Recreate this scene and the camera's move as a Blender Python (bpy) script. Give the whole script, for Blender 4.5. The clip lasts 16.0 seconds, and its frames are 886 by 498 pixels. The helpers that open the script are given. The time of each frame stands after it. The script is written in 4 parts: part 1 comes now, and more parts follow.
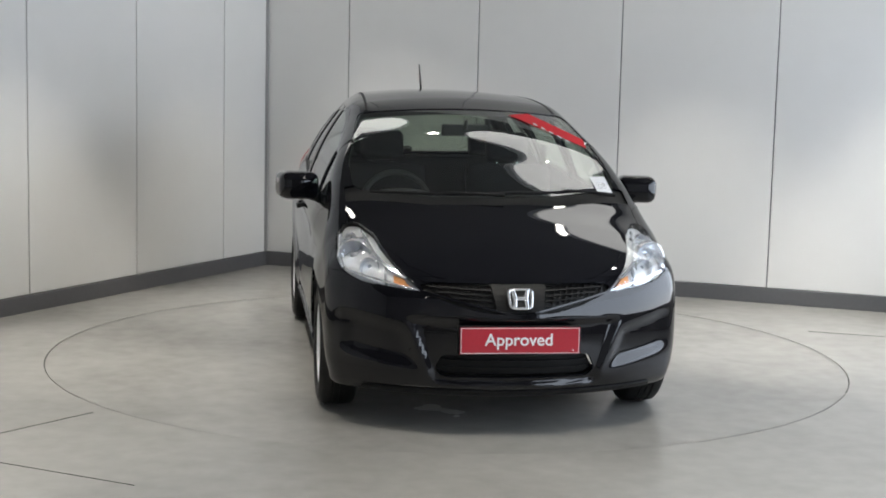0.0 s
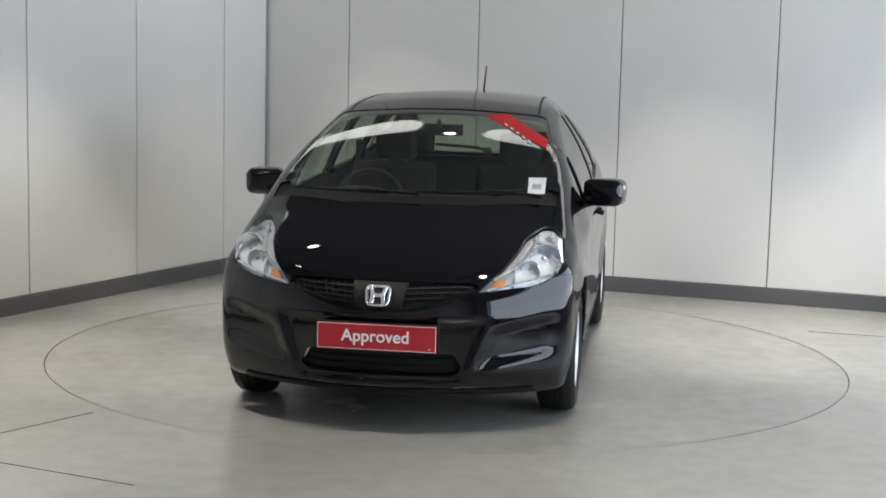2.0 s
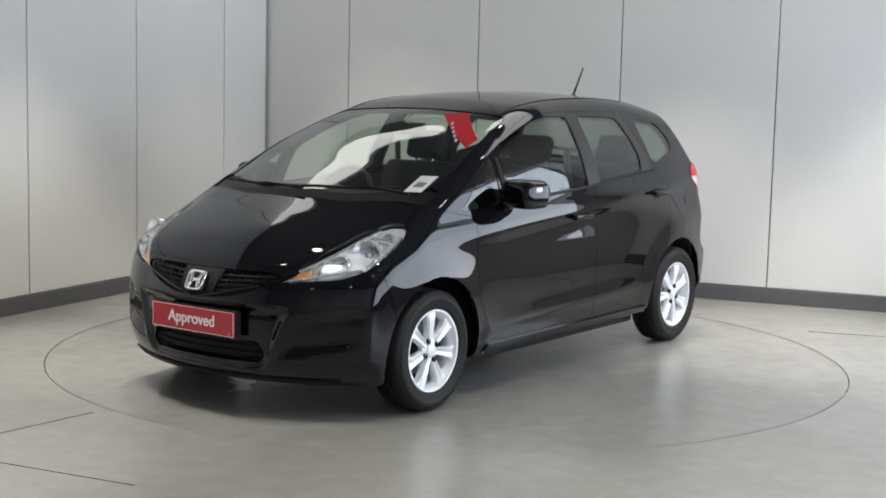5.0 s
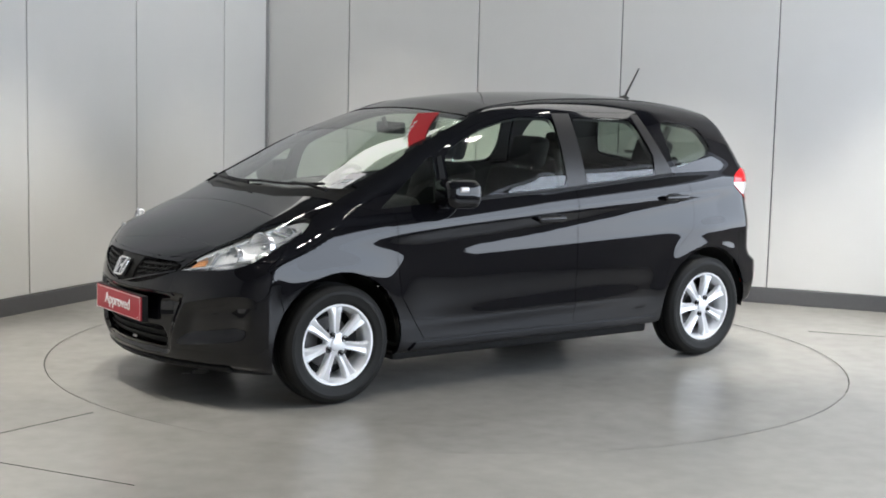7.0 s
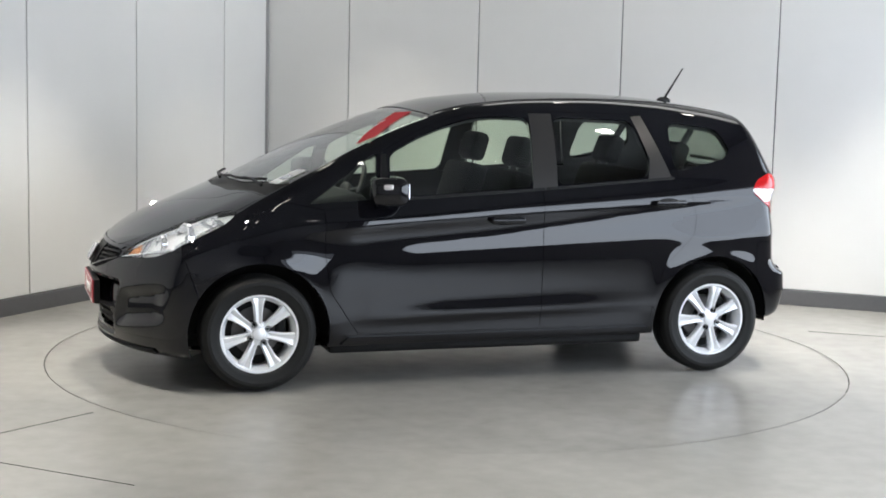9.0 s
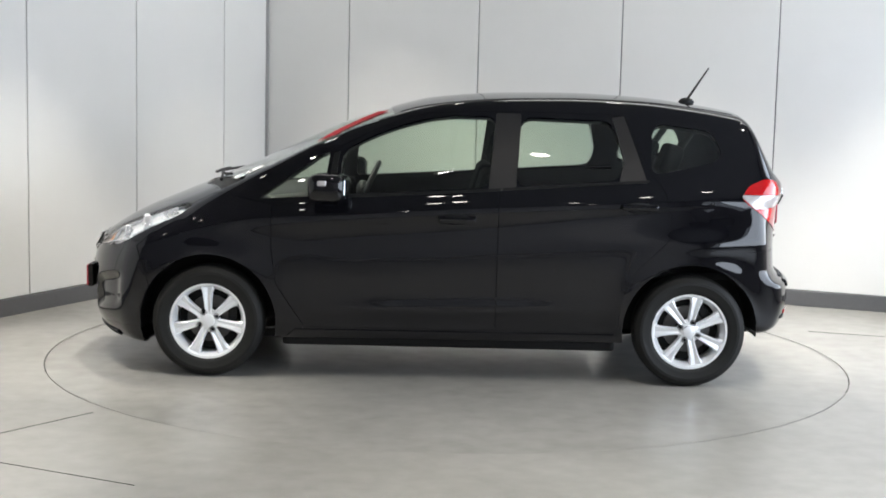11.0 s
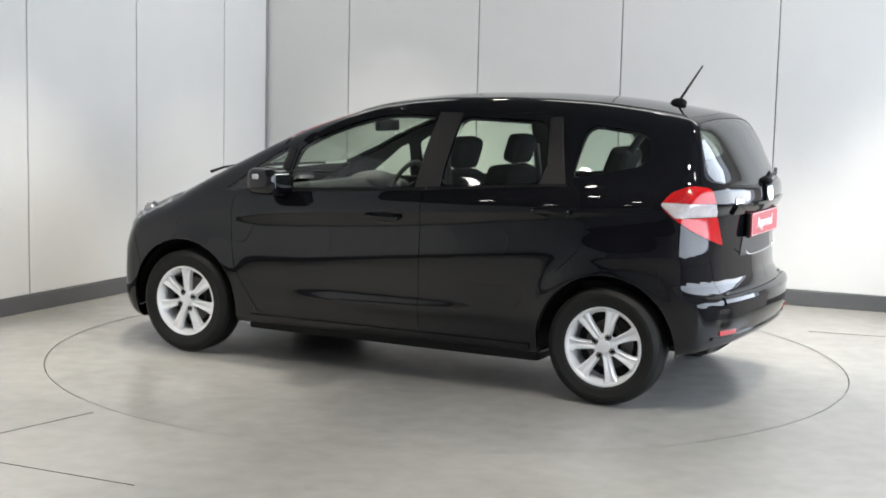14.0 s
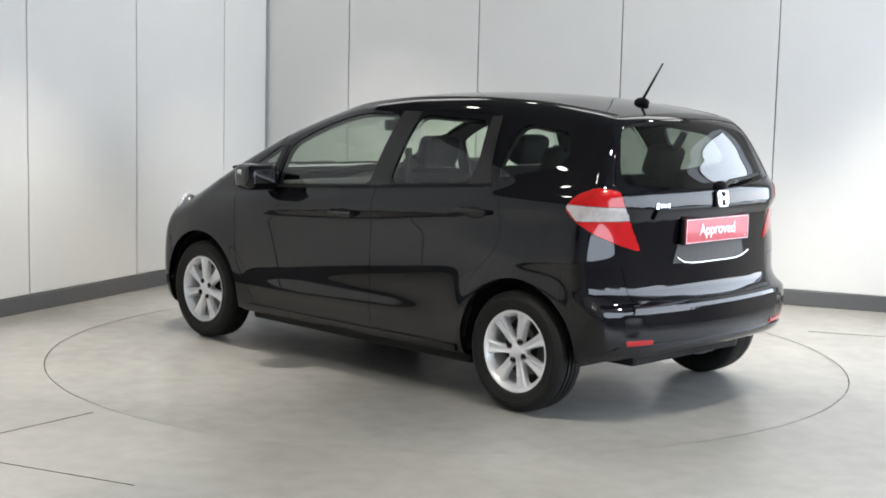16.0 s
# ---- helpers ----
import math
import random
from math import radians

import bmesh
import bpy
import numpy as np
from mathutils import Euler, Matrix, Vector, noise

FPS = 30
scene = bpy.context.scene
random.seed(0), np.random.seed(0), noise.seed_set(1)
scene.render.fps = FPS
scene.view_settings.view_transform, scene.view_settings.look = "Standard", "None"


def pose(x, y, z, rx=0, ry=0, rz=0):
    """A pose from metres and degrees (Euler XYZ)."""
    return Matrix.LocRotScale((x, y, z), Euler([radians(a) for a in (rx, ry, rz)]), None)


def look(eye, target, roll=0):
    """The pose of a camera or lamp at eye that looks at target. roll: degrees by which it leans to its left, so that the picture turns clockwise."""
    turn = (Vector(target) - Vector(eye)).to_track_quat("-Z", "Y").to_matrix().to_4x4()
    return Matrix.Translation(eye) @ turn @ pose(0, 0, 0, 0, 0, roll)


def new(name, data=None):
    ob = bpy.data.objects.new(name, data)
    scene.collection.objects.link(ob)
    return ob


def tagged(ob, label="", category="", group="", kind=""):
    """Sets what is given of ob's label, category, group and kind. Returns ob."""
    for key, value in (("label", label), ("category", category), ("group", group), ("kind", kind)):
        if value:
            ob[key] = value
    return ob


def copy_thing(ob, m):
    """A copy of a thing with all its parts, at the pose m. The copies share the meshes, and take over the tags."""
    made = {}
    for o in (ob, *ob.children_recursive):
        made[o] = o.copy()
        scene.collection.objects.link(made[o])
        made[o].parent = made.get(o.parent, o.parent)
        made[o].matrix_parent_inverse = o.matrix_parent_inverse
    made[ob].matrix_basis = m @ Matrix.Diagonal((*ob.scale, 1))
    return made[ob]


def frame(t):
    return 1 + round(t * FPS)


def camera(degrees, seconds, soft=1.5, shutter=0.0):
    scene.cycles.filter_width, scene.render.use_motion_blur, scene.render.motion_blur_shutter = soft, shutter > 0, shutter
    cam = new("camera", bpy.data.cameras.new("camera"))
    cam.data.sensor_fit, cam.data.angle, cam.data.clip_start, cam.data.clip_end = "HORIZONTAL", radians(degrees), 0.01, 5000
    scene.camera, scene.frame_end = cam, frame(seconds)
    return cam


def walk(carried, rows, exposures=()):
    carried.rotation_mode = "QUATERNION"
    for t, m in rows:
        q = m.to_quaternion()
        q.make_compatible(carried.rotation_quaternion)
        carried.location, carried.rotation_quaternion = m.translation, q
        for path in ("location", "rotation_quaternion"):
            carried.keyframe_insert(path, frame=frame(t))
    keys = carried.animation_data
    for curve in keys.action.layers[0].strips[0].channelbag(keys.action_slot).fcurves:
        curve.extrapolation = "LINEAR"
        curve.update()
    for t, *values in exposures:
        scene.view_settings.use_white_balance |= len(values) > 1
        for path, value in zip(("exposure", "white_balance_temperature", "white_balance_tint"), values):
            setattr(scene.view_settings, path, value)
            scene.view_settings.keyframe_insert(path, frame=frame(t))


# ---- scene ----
# ---------- camera: stands still on its tripod ----------
cam = camera(35.28, 16.0, soft=1.8)
EYE = (0.0, -7.949, 1.535)
walk(cam, [(0.0, look(EYE, (-0.035, -0.004, 0.599), 1.35)), (16.0, look(EYE, (-0.035, -0.004, 0.599), 1.35))],
     [(0.0, -0.72), (1.5, -0.72), (4.0, -0.75), (7.0, -0.60), (9.0, -0.36), (12.5, -0.26), (16.0, -0.28)])

# ---------- world, daylight, lamps ----------
world = bpy.data.worlds.new("sky")
scene.world = world
world.use_nodes = True
sky = world.node_tree.nodes.new("ShaderNodeTexSky")
sky.sky_type, sky.sun_disc, sky.sun_elevation, sky.sun_rotation = "NISHITA", False, radians(35), radians(60)
world.node_tree.links.new(sky.outputs[0], world.node_tree.nodes["Background"].inputs[0])
world.node_tree.nodes["Background"].inputs[1].default_value = 0.1

CORNER = Vector((-1.545, 3.675, 0))
DIR_L = Vector((-0.4121, -0.9111, 0))
DIR_B = Vector((0.9339, -0.3576, 0))
CEIL = 4.0


def lamp(name, kind, m, energy, colour, **more):
    data = bpy.data.lights.new(name, kind)
    data.energy, data.color = energy, colour
    if kind == "AREA":
        data.shape, data.size, data.size_y = "RECTANGLE", more["size"], more["size_y"]
    if kind == "SPOT":
        data.spot_size, data.spot_blend, data.shadow_soft_size = radians(more["cone"]), more["blend"], 0.07
    ob = new(name, data)
    ob.matrix_world = m
    return ob


# ---------- materials ----------
def material(name, colour, rough=0.5, metal=0.0, coat=0.0, emit=0.0, spec=0.5):
    m = bpy.data.materials.new(name)
    m.use_nodes = True
    b = m.node_tree.nodes["Principled BSDF"]
    b.inputs["Base Color"].default_value = (*colour, 1)
    b.inputs["Roughness"].default_value = rough
    b.inputs["Metallic"].default_value = metal
    b.inputs["Coat Weight"].default_value = coat
    b.inputs["Coat Roughness"].default_value = 0.02
    b.inputs["Specular IOR Level"].default_value = spec
    if emit:
        b.inputs["Emission Color"].default_value = (*colour, 1)
        b.inputs["Emission Strength"].default_value = emit
    return m


def mottle(m, dark, light, scales, rough=None, bump=0.0, bump_scale=60.0, stretch=(1, 1, 1)):
    """Two scales of noise in colour, a little in roughness, and fine relief."""
    nt, b = m.node_tree, m.node_tree.nodes["Principled BSDF"]
    co = nt.nodes.new("ShaderNodeTexCoord")
    mp = nt.nodes.new("ShaderNodeMapping")
    mp.inputs["Scale"].default_value = stretch
    nt.links.new(co.outputs["Object"], mp.inputs["Vector"])
    tex = []
    for s in scales:
        n = nt.nodes.new("ShaderNodeTexNoise")
        n.inputs["Scale"].default_value, n.inputs["Detail"].default_value = s, 6
        nt.links.new(mp.outputs[0], n.inputs["Vector"])
        tex.append(n)
    mix = nt.nodes.new("ShaderNodeMix")
    mix.data_type = "FLOAT"
    mix.inputs[0].default_value = 0.4
    nt.links.new(tex[0].outputs[0], mix.inputs[2])
    nt.links.new(tex[1].outputs[0], mix.inputs[3])
    ramp = nt.nodes.new("ShaderNodeValToRGB")
    ramp.color_ramp.elements[0].position, ramp.color_ramp.elements[1].position = 0.12, 0.88
    ramp.color_ramp.elements[0].color, ramp.color_ramp.elements[1].color = (*dark, 1), (*light, 1)
    nt.links.new(mix.outputs[0], ramp.inputs[0])
    nt.links.new(ramp.outputs[0], b.inputs["Base Color"])
    if rough:
        mr = nt.nodes.new("ShaderNodeMapRange")
        mr.inputs[1].default_value, mr.inputs[2].default_value = 0.1, 0.9
        mr.inputs[3].default_value, mr.inputs[4].default_value = rough
        nt.links.new(tex[0].outputs[0], mr.inputs[0])
        nt.links.new(mr.outputs[0], b.inputs["Roughness"])
    if bump:
        n = nt.nodes.new("ShaderNodeTexNoise")
        n.inputs["Scale"].default_value, n.inputs["Detail"].default_value = bump_scale, 4
        nt.links.new(mp.outputs[0], n.inputs["Vector"])
        bm_ = nt.nodes.new("ShaderNodeBump")
        bm_.inputs["Strength"].default_value, bm_.inputs["Distance"].default_value = bump, 0.002
        nt.links.new(n.outputs[0], bm_.inputs["Height"])
        nt.links.new(bm_.outputs[0], b.inputs["Normal"])
    return m


def glass(name, tint, gloss=1.0):
    m = bpy.data.materials.new(name)
    m.use_nodes = True
    nt = m.node_tree
    nt.nodes.remove(nt.nodes["Principled BSDF"])
    t, g, lw, pw, ad, mx = (nt.nodes.new("ShaderNode" + k) for k in ("BsdfTransparent", "BsdfGlossy", "LayerWeight", "Math", "Math", "MixShader"))
    t.inputs[0].default_value = (*tint, 1)
    g.inputs[0].default_value = (gloss, gloss, gloss, 1)
    g.inputs["Roughness"].default_value = 0.01
    lw.inputs[0].default_value = 0.5
    pw.operation, pw.inputs[1].default_value = "POWER", 4.0
    ad.operation, ad.inputs[1].default_value, ad.inputs[2].default_value = "MULTIPLY_ADD", 0.9, 0.065
    for a, b in ((lw.outputs["Facing"], pw.inputs[0]), (pw.outputs[0], ad.inputs[0]), (ad.outputs[0], mx.inputs[0]), (t.outputs[0], mx.inputs[1]),
                 (g.outputs[0], mx.inputs[2]), (mx.outputs[0], nt.nodes["Material Output"].inputs[0])):
        nt.links.new(a, b)
    return m


M_WALL = mottle(material("wall_panel", (0.74, 0.73, 0.70), 0.55), (0.70, 0.695, 0.675), (0.755, 0.75, 0.735), (0.7, 6), (0.5, 0.65), 0.12, 180)
M_SEAM = material("seam", (0.12, 0.12, 0.12), 0.8)
M_BASE = mottle(material("baseboard", (0.09, 0.09, 0.095), 0.6), (0.085, 0.085, 0.09), (0.12, 0.12, 0.125), (2, 30), (0.45, 0.65))
M_FLOOR = mottle(material("floor_resin", (0.36, 0.34, 0.30), 0.3), (0.180, 0.177, 0.162), (0.335, 0.329, 0.308), (0.9, 9), (0.19, 0.30))
M_TABLE = mottle(material("turntable_resin", (0.36, 0.34, 0.30), 0.3), (0.174, 0.171, 0.157), (0.330, 0.324, 0.304), (1.0, 8), (0.19, 0.30))
M_GROOVE = material("groove", (0.03, 0.03, 0.03), 0.9)
M_CEIL = mottle(material("ceiling_paint", (0.15, 0.15, 0.15), 0.8), (0.13, 0.13, 0.13), (0.17, 0.17, 0.17), (0.8, 9))
M_DARKWALL = mottle(material("dark_wall", (0.44, 0.44, 0.45), 0.7), (0.40, 0.40, 0.41), (0.48, 0.48, 0.49), (0.8, 9))
M_PANEL_LIGHT = material("light_panel", (1.0, 0.985, 0.95), 0.5, emit=3.6)
M_DOWN_LIGHT = material("down_light", (1.0, 0.95, 0.86), 0.5, emit=60.0)
M_TRIM_GREY = material("grey_trim", (0.30, 0.30, 0.30), 0.5)
M_WHITE_METAL = material("white_metal", (0.8, 0.8, 0.8), 0.4)


def part(name, bm, mat, parent=None, label=""):
    me = bpy.data.meshes.new(name)
    bm.to_mesh(me)
    bm.free()
    if mat:
        me.materials.append(mat)
    ob = new(name, me)
    if parent:
        ob.parent = parent
    if label:
        ob["label"] = label
    return ob


def add_box(bm, size, m=None, bevel=0.0, seg=2):
    geo = bmesh.ops.create_cube(bm, size=1.0, matrix=(m or Matrix()) @ Matrix.Diagonal((*size, 1)))
    if bevel:
        edges = list({e for v in geo["verts"] for e in v.link_edges})
        bmesh.ops.bevel(bm, geom=edges, offset=bevel, segments=seg, affect="EDGES", profile=0.6)
    return bm


def boxed(size, m=None, bevel=0.0, seg=2):
    return add_box(bmesh.new(), size, m, bevel, seg)


def smooth(ob, angle=35):
    for p in ob.data.polygons:
        p.use_smooth = True
    ob.data.set_sharp_from_angle(angle=radians(angle))
    return ob


# ---------- the room ----------
def along(start, d, s, off, z):
    """A frame on a wall: s along it, off into the room, x along the wall and y into the room."""
    n = Vector((-d.y, d.x, 0))
    if n.dot(Vector((0, -1, 0)) - start) < 0:
        n = -n
    p = start + d * s + n * off
    m = Matrix.Identity(4)
    zed = Vector((0, 0, 1))
    m.col[0][:3], m.col[1][:3], m.col[2][:3], m.col[3][:3] = d, n, zed, (p.x, p.y, z)
    return m


def wall(name, start, d, length, mat, label):
    w = part(name, boxed((length, 0.2, CEIL), along(start, d, length / 2, -0.11, CEIL / 2)), mat)
    return tagged(w, label, "wall", kind="structure")


def panelled(name, start, d, length, joints):
    w = wall(name, start, d, length, M_SEAM, "off-white panelled wall with thin dark upright joints")
    edges = [0.0] + joints
    while edges[-1] + 1.14 < length:
        edges.append(edges[-1] + 1.14)
    edges.append(length)
    for a, b in zip(edges, edges[1:]):
        if b - a > 0.02:
            part("panel", boxed((b - a - 0.009, 0.018, CEIL - 0.115), along(start, d, (a + b) / 2, 0.0, (CEIL + 0.115) / 2), 0.003, 1), M_WALL, w)
    base = part("baseboard_" + name[5:], boxed((length, 0.024, 0.112), along(start, d, length / 2, 0.010, 0.056), 0.003, 1), M_BASE)
    tagged(base, "dark grey coved skirting along the wall", "skirting", kind="structure")
    return w


panelled("wall_left", CORNER, DIR_L, 15.0, [0.642, 1.76, 2.896])
panelled("wall_back", CORNER, DIR_B, 6.0, [0.75, 1.86, 3.00, 4.155])
tagged(part("corner_trim", boxed((0.028, 0.028, CEIL - 0.115), Matrix.Translation(CORNER + Vector((0.004, -0.022, (CEIL + 0.115) / 2))), 0.006), M_TRIM_GREY),
       "narrow grey upright corner trim between the panelled walls", "trim", kind="structure")
END_B = CORNER + DIR_B * 6.0
DIR_R = Vector((0, -1, 0))
END_L = CORNER + DIR_L * 15.0
# the side with the wide daylight door: wall above and beside the opening
O_A, O_B, O_Z0, O_Z1 = 0.4, 10.0, 0.55, 2.90


def right_piece(name, a, b, z0, z1):
    bm = boxed((b - a, 0.2, z1 - z0), along(END_B, DIR_R, (a + b) / 2, -0.1, (z0 + z1) / 2))
    tagged(part(name, bm, M_DARKWALL), "grey painted wall round a wide daylight opening", "wall", kind="structure")


right_piece("wall_right_1", 0.0, O_A, 0, CEIL)
right_piece("wall_right_2", O_B, 11.6, 0, CEIL)
right_piece("wall_right_3", O_A, O_B, O_Z1, CEIL)
right_piece("wall_right_4", O_A, O_B, 0, O_Z0)
wall("wall_rear", Vector((END_L.x - 0.2, -10.0, 0)), Vector((1, 0, 0)), 12.4, M_DARKWALL, "grey painted wall behind the camera")
mid = along(END_B, DIR_R, (O_A + O_B) / 2, -0.25, (O_Z0 + O_Z1) / 2)
toward = Vector(mid.col[1][:3])
lamp("daylight_opening", "AREA", look(mid.translation, mid.translation + toward), 560, (0.77, 0.86, 1.0), size=O_B - O_A, size_y=O_Z1 - O_Z0)

R_TABLE = 2.245
# floor: one sheet with a round hole for the turntable
bm = bmesh.new()
n_seg = 160
inner = [bm.verts.new((R_TABLE * math.cos(2 * math.pi * i / n_seg), R_TABLE * math.sin(2 * math.pi * i / n_seg), 0)) for i in range(n_seg)]
outer = [bm.verts.new((19 * math.cos(2 * math.pi * i / n_seg), 19 * math.sin(2 * math.pi * i / n_seg), 0)) for i in range(n_seg)]
down = [bm.verts.new((v.co.x, v.co.y, -0.05)) for v in inner]
for i in range(n_seg):
    j = (i + 1) % n_seg
    bm.faces.new((inner[i], outer[i], outer[j], inner[j]))
    bm.faces.new((down[i], inner[i], inner[j], down[j]))
bmesh.ops.recalc_face_normals(bm, faces=bm.faces)
floor = tagged(part("floor", bm, M_FLOOR), "polished grey-beige resin floor with scuffs and joints", "floor", kind="structure")
bm = bmesh.new()
bmesh.ops.create_circle(bm, cap_ends=True, segments=160, radius=R_TABLE + 0.2, matrix=Matrix.Translation((0, 0, -0.04)))
tagged(part("turntable_pit", bm, M_GROOVE), "dark pit under the turntable edge", "floor", kind="structure")
bm = bmesh.new()
bmesh.ops.create_cone(bm, cap_ends=True, segments=160, radius1=R_TABLE - 0.0055, radius2=R_TABLE - 0.0055, depth=0.034, matrix=Matrix.Translation((0, 0, -0.0185)))
turntable = tagged(part("turntable", bm, M_TABLE), "flush round grey resin turntable in the floor", "turntable")
bm = bmesh.new()
for r0, r1 in ((R_TABLE - 0.020, R_TABLE - 0.008),):
    a_ = [bm.verts.new((r0 * math.cos(2 * math.pi * i / 160), r0 * math.sin(2 * math.pi * i / 160), 0.0004)) for i in range(160)]
    b_ = [bm.verts.new((r1 * math.cos(2 * math.pi * i / 160), r1 * math.sin(2 * math.pi * i / 160), 0.0004)) for i in range(160)]
    for i in range(160):
        bm.faces.new((a_[i], b_[i], b_[(i + 1) % 160], a_[(i + 1) % 160]))
part("edge_ring", bm, M_TABLE, turntable, "narrow rim of the turntable")


def joint(a, b, width=0.006):
    a, b = Vector((*a, 0)), Vector((*b, 0))
    d = b - a
    m = Matrix.Translation((a + b) / 2 + Vector((0, 0, 0.0005))) @ Matrix.Rotation(math.atan2(d.y, d.x), 4, "Z")
    tagged(part("floor_joint", boxed((d.length, width, 0.003), m), M_GROOVE, floor))


joint((-1.95, -2.47), (-1.17, -2.82), 0.0022)
joint((-2.0, -2.22), (-1.62, -1.68), 0.0012)
joint((2.35, 0.99), (3.9, 0.53), 0.004)

bm = boxed((26, 26, 0.1), Matrix.Translation((0, -3, CEIL + 0.05)))
tagged(part("ceiling", bm, M_CEIL), "plain grey painted ceiling with recessed lights", "ceiling", kind="structure")


def stadium(bm, length, width, z0, z1, seg=16):
    pts = []
    for k, sgn in ((0, 1), (1, -1)):
        for i in range(seg + 1):
            a = -math.pi / 2 + math.pi * i / seg + k * math.pi
            pts.append((sgn * (length - width) / 2 + math.cos(a) * width / 2, math.sin(a) * width / 2))
    lo = [bm.verts.new((*p, z0)) for p in pts]
    hi = [bm.verts.new((*p, z1)) for p in pts]
    bm.faces.new(lo[::-1])
    bm.faces.new(hi)
    for i in range(len(pts)):
        j = (i + 1) % len(pts)
        bm.faces.new((lo[i], lo[j], hi[j], hi[i]))
    return bm


def light_panel(m):
    rim = part("light_panel", stadium(bmesh.new(), 3.4 + 0.06, 0.7 + 0.06, -0.05, 0.0), M_WHITE_METAL)
    part("diffuser", stadium(bmesh.new(), 3.4, 0.7, -0.056, -0.047), M_PANEL_LIGHT, rim, "glowing opal diffuser")
    rim.matrix_world = m
    return tagged(rim, "long round-ended white ceiling light, switched on", "ceiling light", "panel lights over the turntable")


light_panel(pose(-2.15, 2.35, CEIL))
light_panel(pose(1.95, 1.5, CEIL, 0, 0, -12))


def down_light(x, y, watts, cone, blend, aim=None):
    bm = bmesh.new()
    bmesh.ops.create_cone(bm, cap_ends=True, segments=24, radius1=0.10, radius2=0.085, depth=0.03)
    ring = part("downlight", bm, M_WHITE_METAL)
    ring.location = (x, y, CEIL - 0.015)
    bm = bmesh.new()
    bmesh.ops.create_cone(bm, cap_ends=True, segments=24, radius1=0.07, radius2=0.07, depth=0.006, matrix=Matrix.Translation((0, 0, -0.017)))
    part("bulb", bm, M_DOWN_LIGHT, ring, "glowing warm white lens")
    tagged(ring, "small round white recessed ceiling downlight, switched on", "downlight", "ceiling downlights")
    if watts:
        lamp("downlight_beam", "SPOT", look((x, y, CEIL - 0.05), aim or (x, y, 0)), watts, (1.0, 0.95, 0.87), cone=cone, blend=blend)


for k in range(5):
    p = along(CORNER, DIR_L, 1.0 + 2.0 * k, 1.25, 0).translation
    down_light(p.x, p.y, 760, 58, 0.5)
for k in range(3):
    p = along(CORNER, DIR_B, 2.0 + 1.6 * k, 1.25, 0).translation
    down_light(p.x, p.y, 560 + 220 * k, 58, 0.5)
# the last two are unseen fill, added to brighten the right floor and wall
for x, y, watts in ((-1.3, -2.6, 360), (0.9, -2.8, 480), (-0.3, -4.4, 340), (-3.0, -6.0, 220), (1.4, -6.2, 260), (2.6, -0.9, 200), (2.4, -3.0, 240)):
    down_light(x, y, watts, 76, 0.7)
# added out of view: brightens the rear wall that the black paint mirrors
for x in (-3.2, -0.6, 2.0):
    down_light(x, -8.9, 330, 70, 0.7, Vector((x, -9.6, 0.6)))


for k in range(3):
    down_light(-1.6 + 1.7 * k, -4.15 - 0.12 * (k % 2), 0, 0, 0)


# ---------- the car: materials ----------
M_PAINT = material("black_paint", (0.0035, 0.0035, 0.005), 0.4, 0.0, 1.0, spec=0.0)
M_GLASS = glass("green_glass", (0.76, 0.84, 0.76))
M_SCREEN = glass("windscreen_glass", (0.78, 0.86, 0.78))
M_PRIVACY = glass("rear_glass", (0.30, 0.34, 0.31))
M_TRIM = mottle(material("black_trim", (0.008, 0.008, 0.008), 0.5, spec=0.2), (0.006, 0.006, 0.006), (0.011, 0.011, 0.011), (40, 300), None, 0.2, 900)
M_SATIN = material("satin_pillar", (0.022, 0.02, 0.019), 0.32)
M_TYRE = mottle(material("tyre_rubber", (0.008, 0.008, 0.008), 0.62, spec=0.3), (0.006, 0.006, 0.006), (0.011, 0.011, 0.010), (20, 160), (0.5, 0.7), 0.3, 400)
M_ALLOY = mottle(material("silver_alloy", (0.84, 0.85, 0.87), 0.28, 0.35), (0.80, 0.81, 0.83), (0.90, 0.91, 0.93), (12, 120), (0.25, 0.36))
M_CHROME = material("chrome", (0.86, 0.87, 0.89), 0.12, 0.75)
M_REFLECTOR = mottle(material("lamp_reflector", (0.90, 0.92, 0.94), 0.2, 0.35), (0.72, 0.74, 0.77), (0.97, 0.98, 0.99), (26, 70), (0.08, 0.26), 1.0, 60)
M_LAMPHOUSE = material("lamp_housing", (0.55, 0.57, 0.60), 0.25, 0.7)
M_LENS = glass("clear_lens", (0.95, 0.97, 0.98), 0.4)
M_RED_LENS = mottle(material("red_lens", (0.45, 0.008, 0.010), 0.10, 0.0, 0.8, spec=0.2), (0.30, 0.004, 0.006), (0.58, 0.012, 0.014), (9, 55), (0.06, 0.16))
M_CLEAR_REAR = mottle(material("clear_rear_lens", (0.62, 0.58, 0.58), 0.12, 0.3, 1.0), (0.34, 0.32, 0.32), (0.82, 0.78, 0.78), (14, 60), (0.08, 0.2), 0.6, 70)
M_AMBER = material("amber_lens", (0.60, 0.26, 0.10), 0.15, 0.0, 1.0)
M_RED_PLATE = mottle(material("red_plate", (0.42, 0.012, 0.028), 0.35, 0.0, 0.4), (0.36, 0.01, 0.024), (0.48, 0.016, 0.034), (6, 60), (0.28, 0.42))
M_BANNER = material("red_vinyl", (0.75, 0.014, 0.028), 0.6, spec=0.2)
M_WHITE = material("white_print", (0.82, 0.82, 0.82), 0.5)
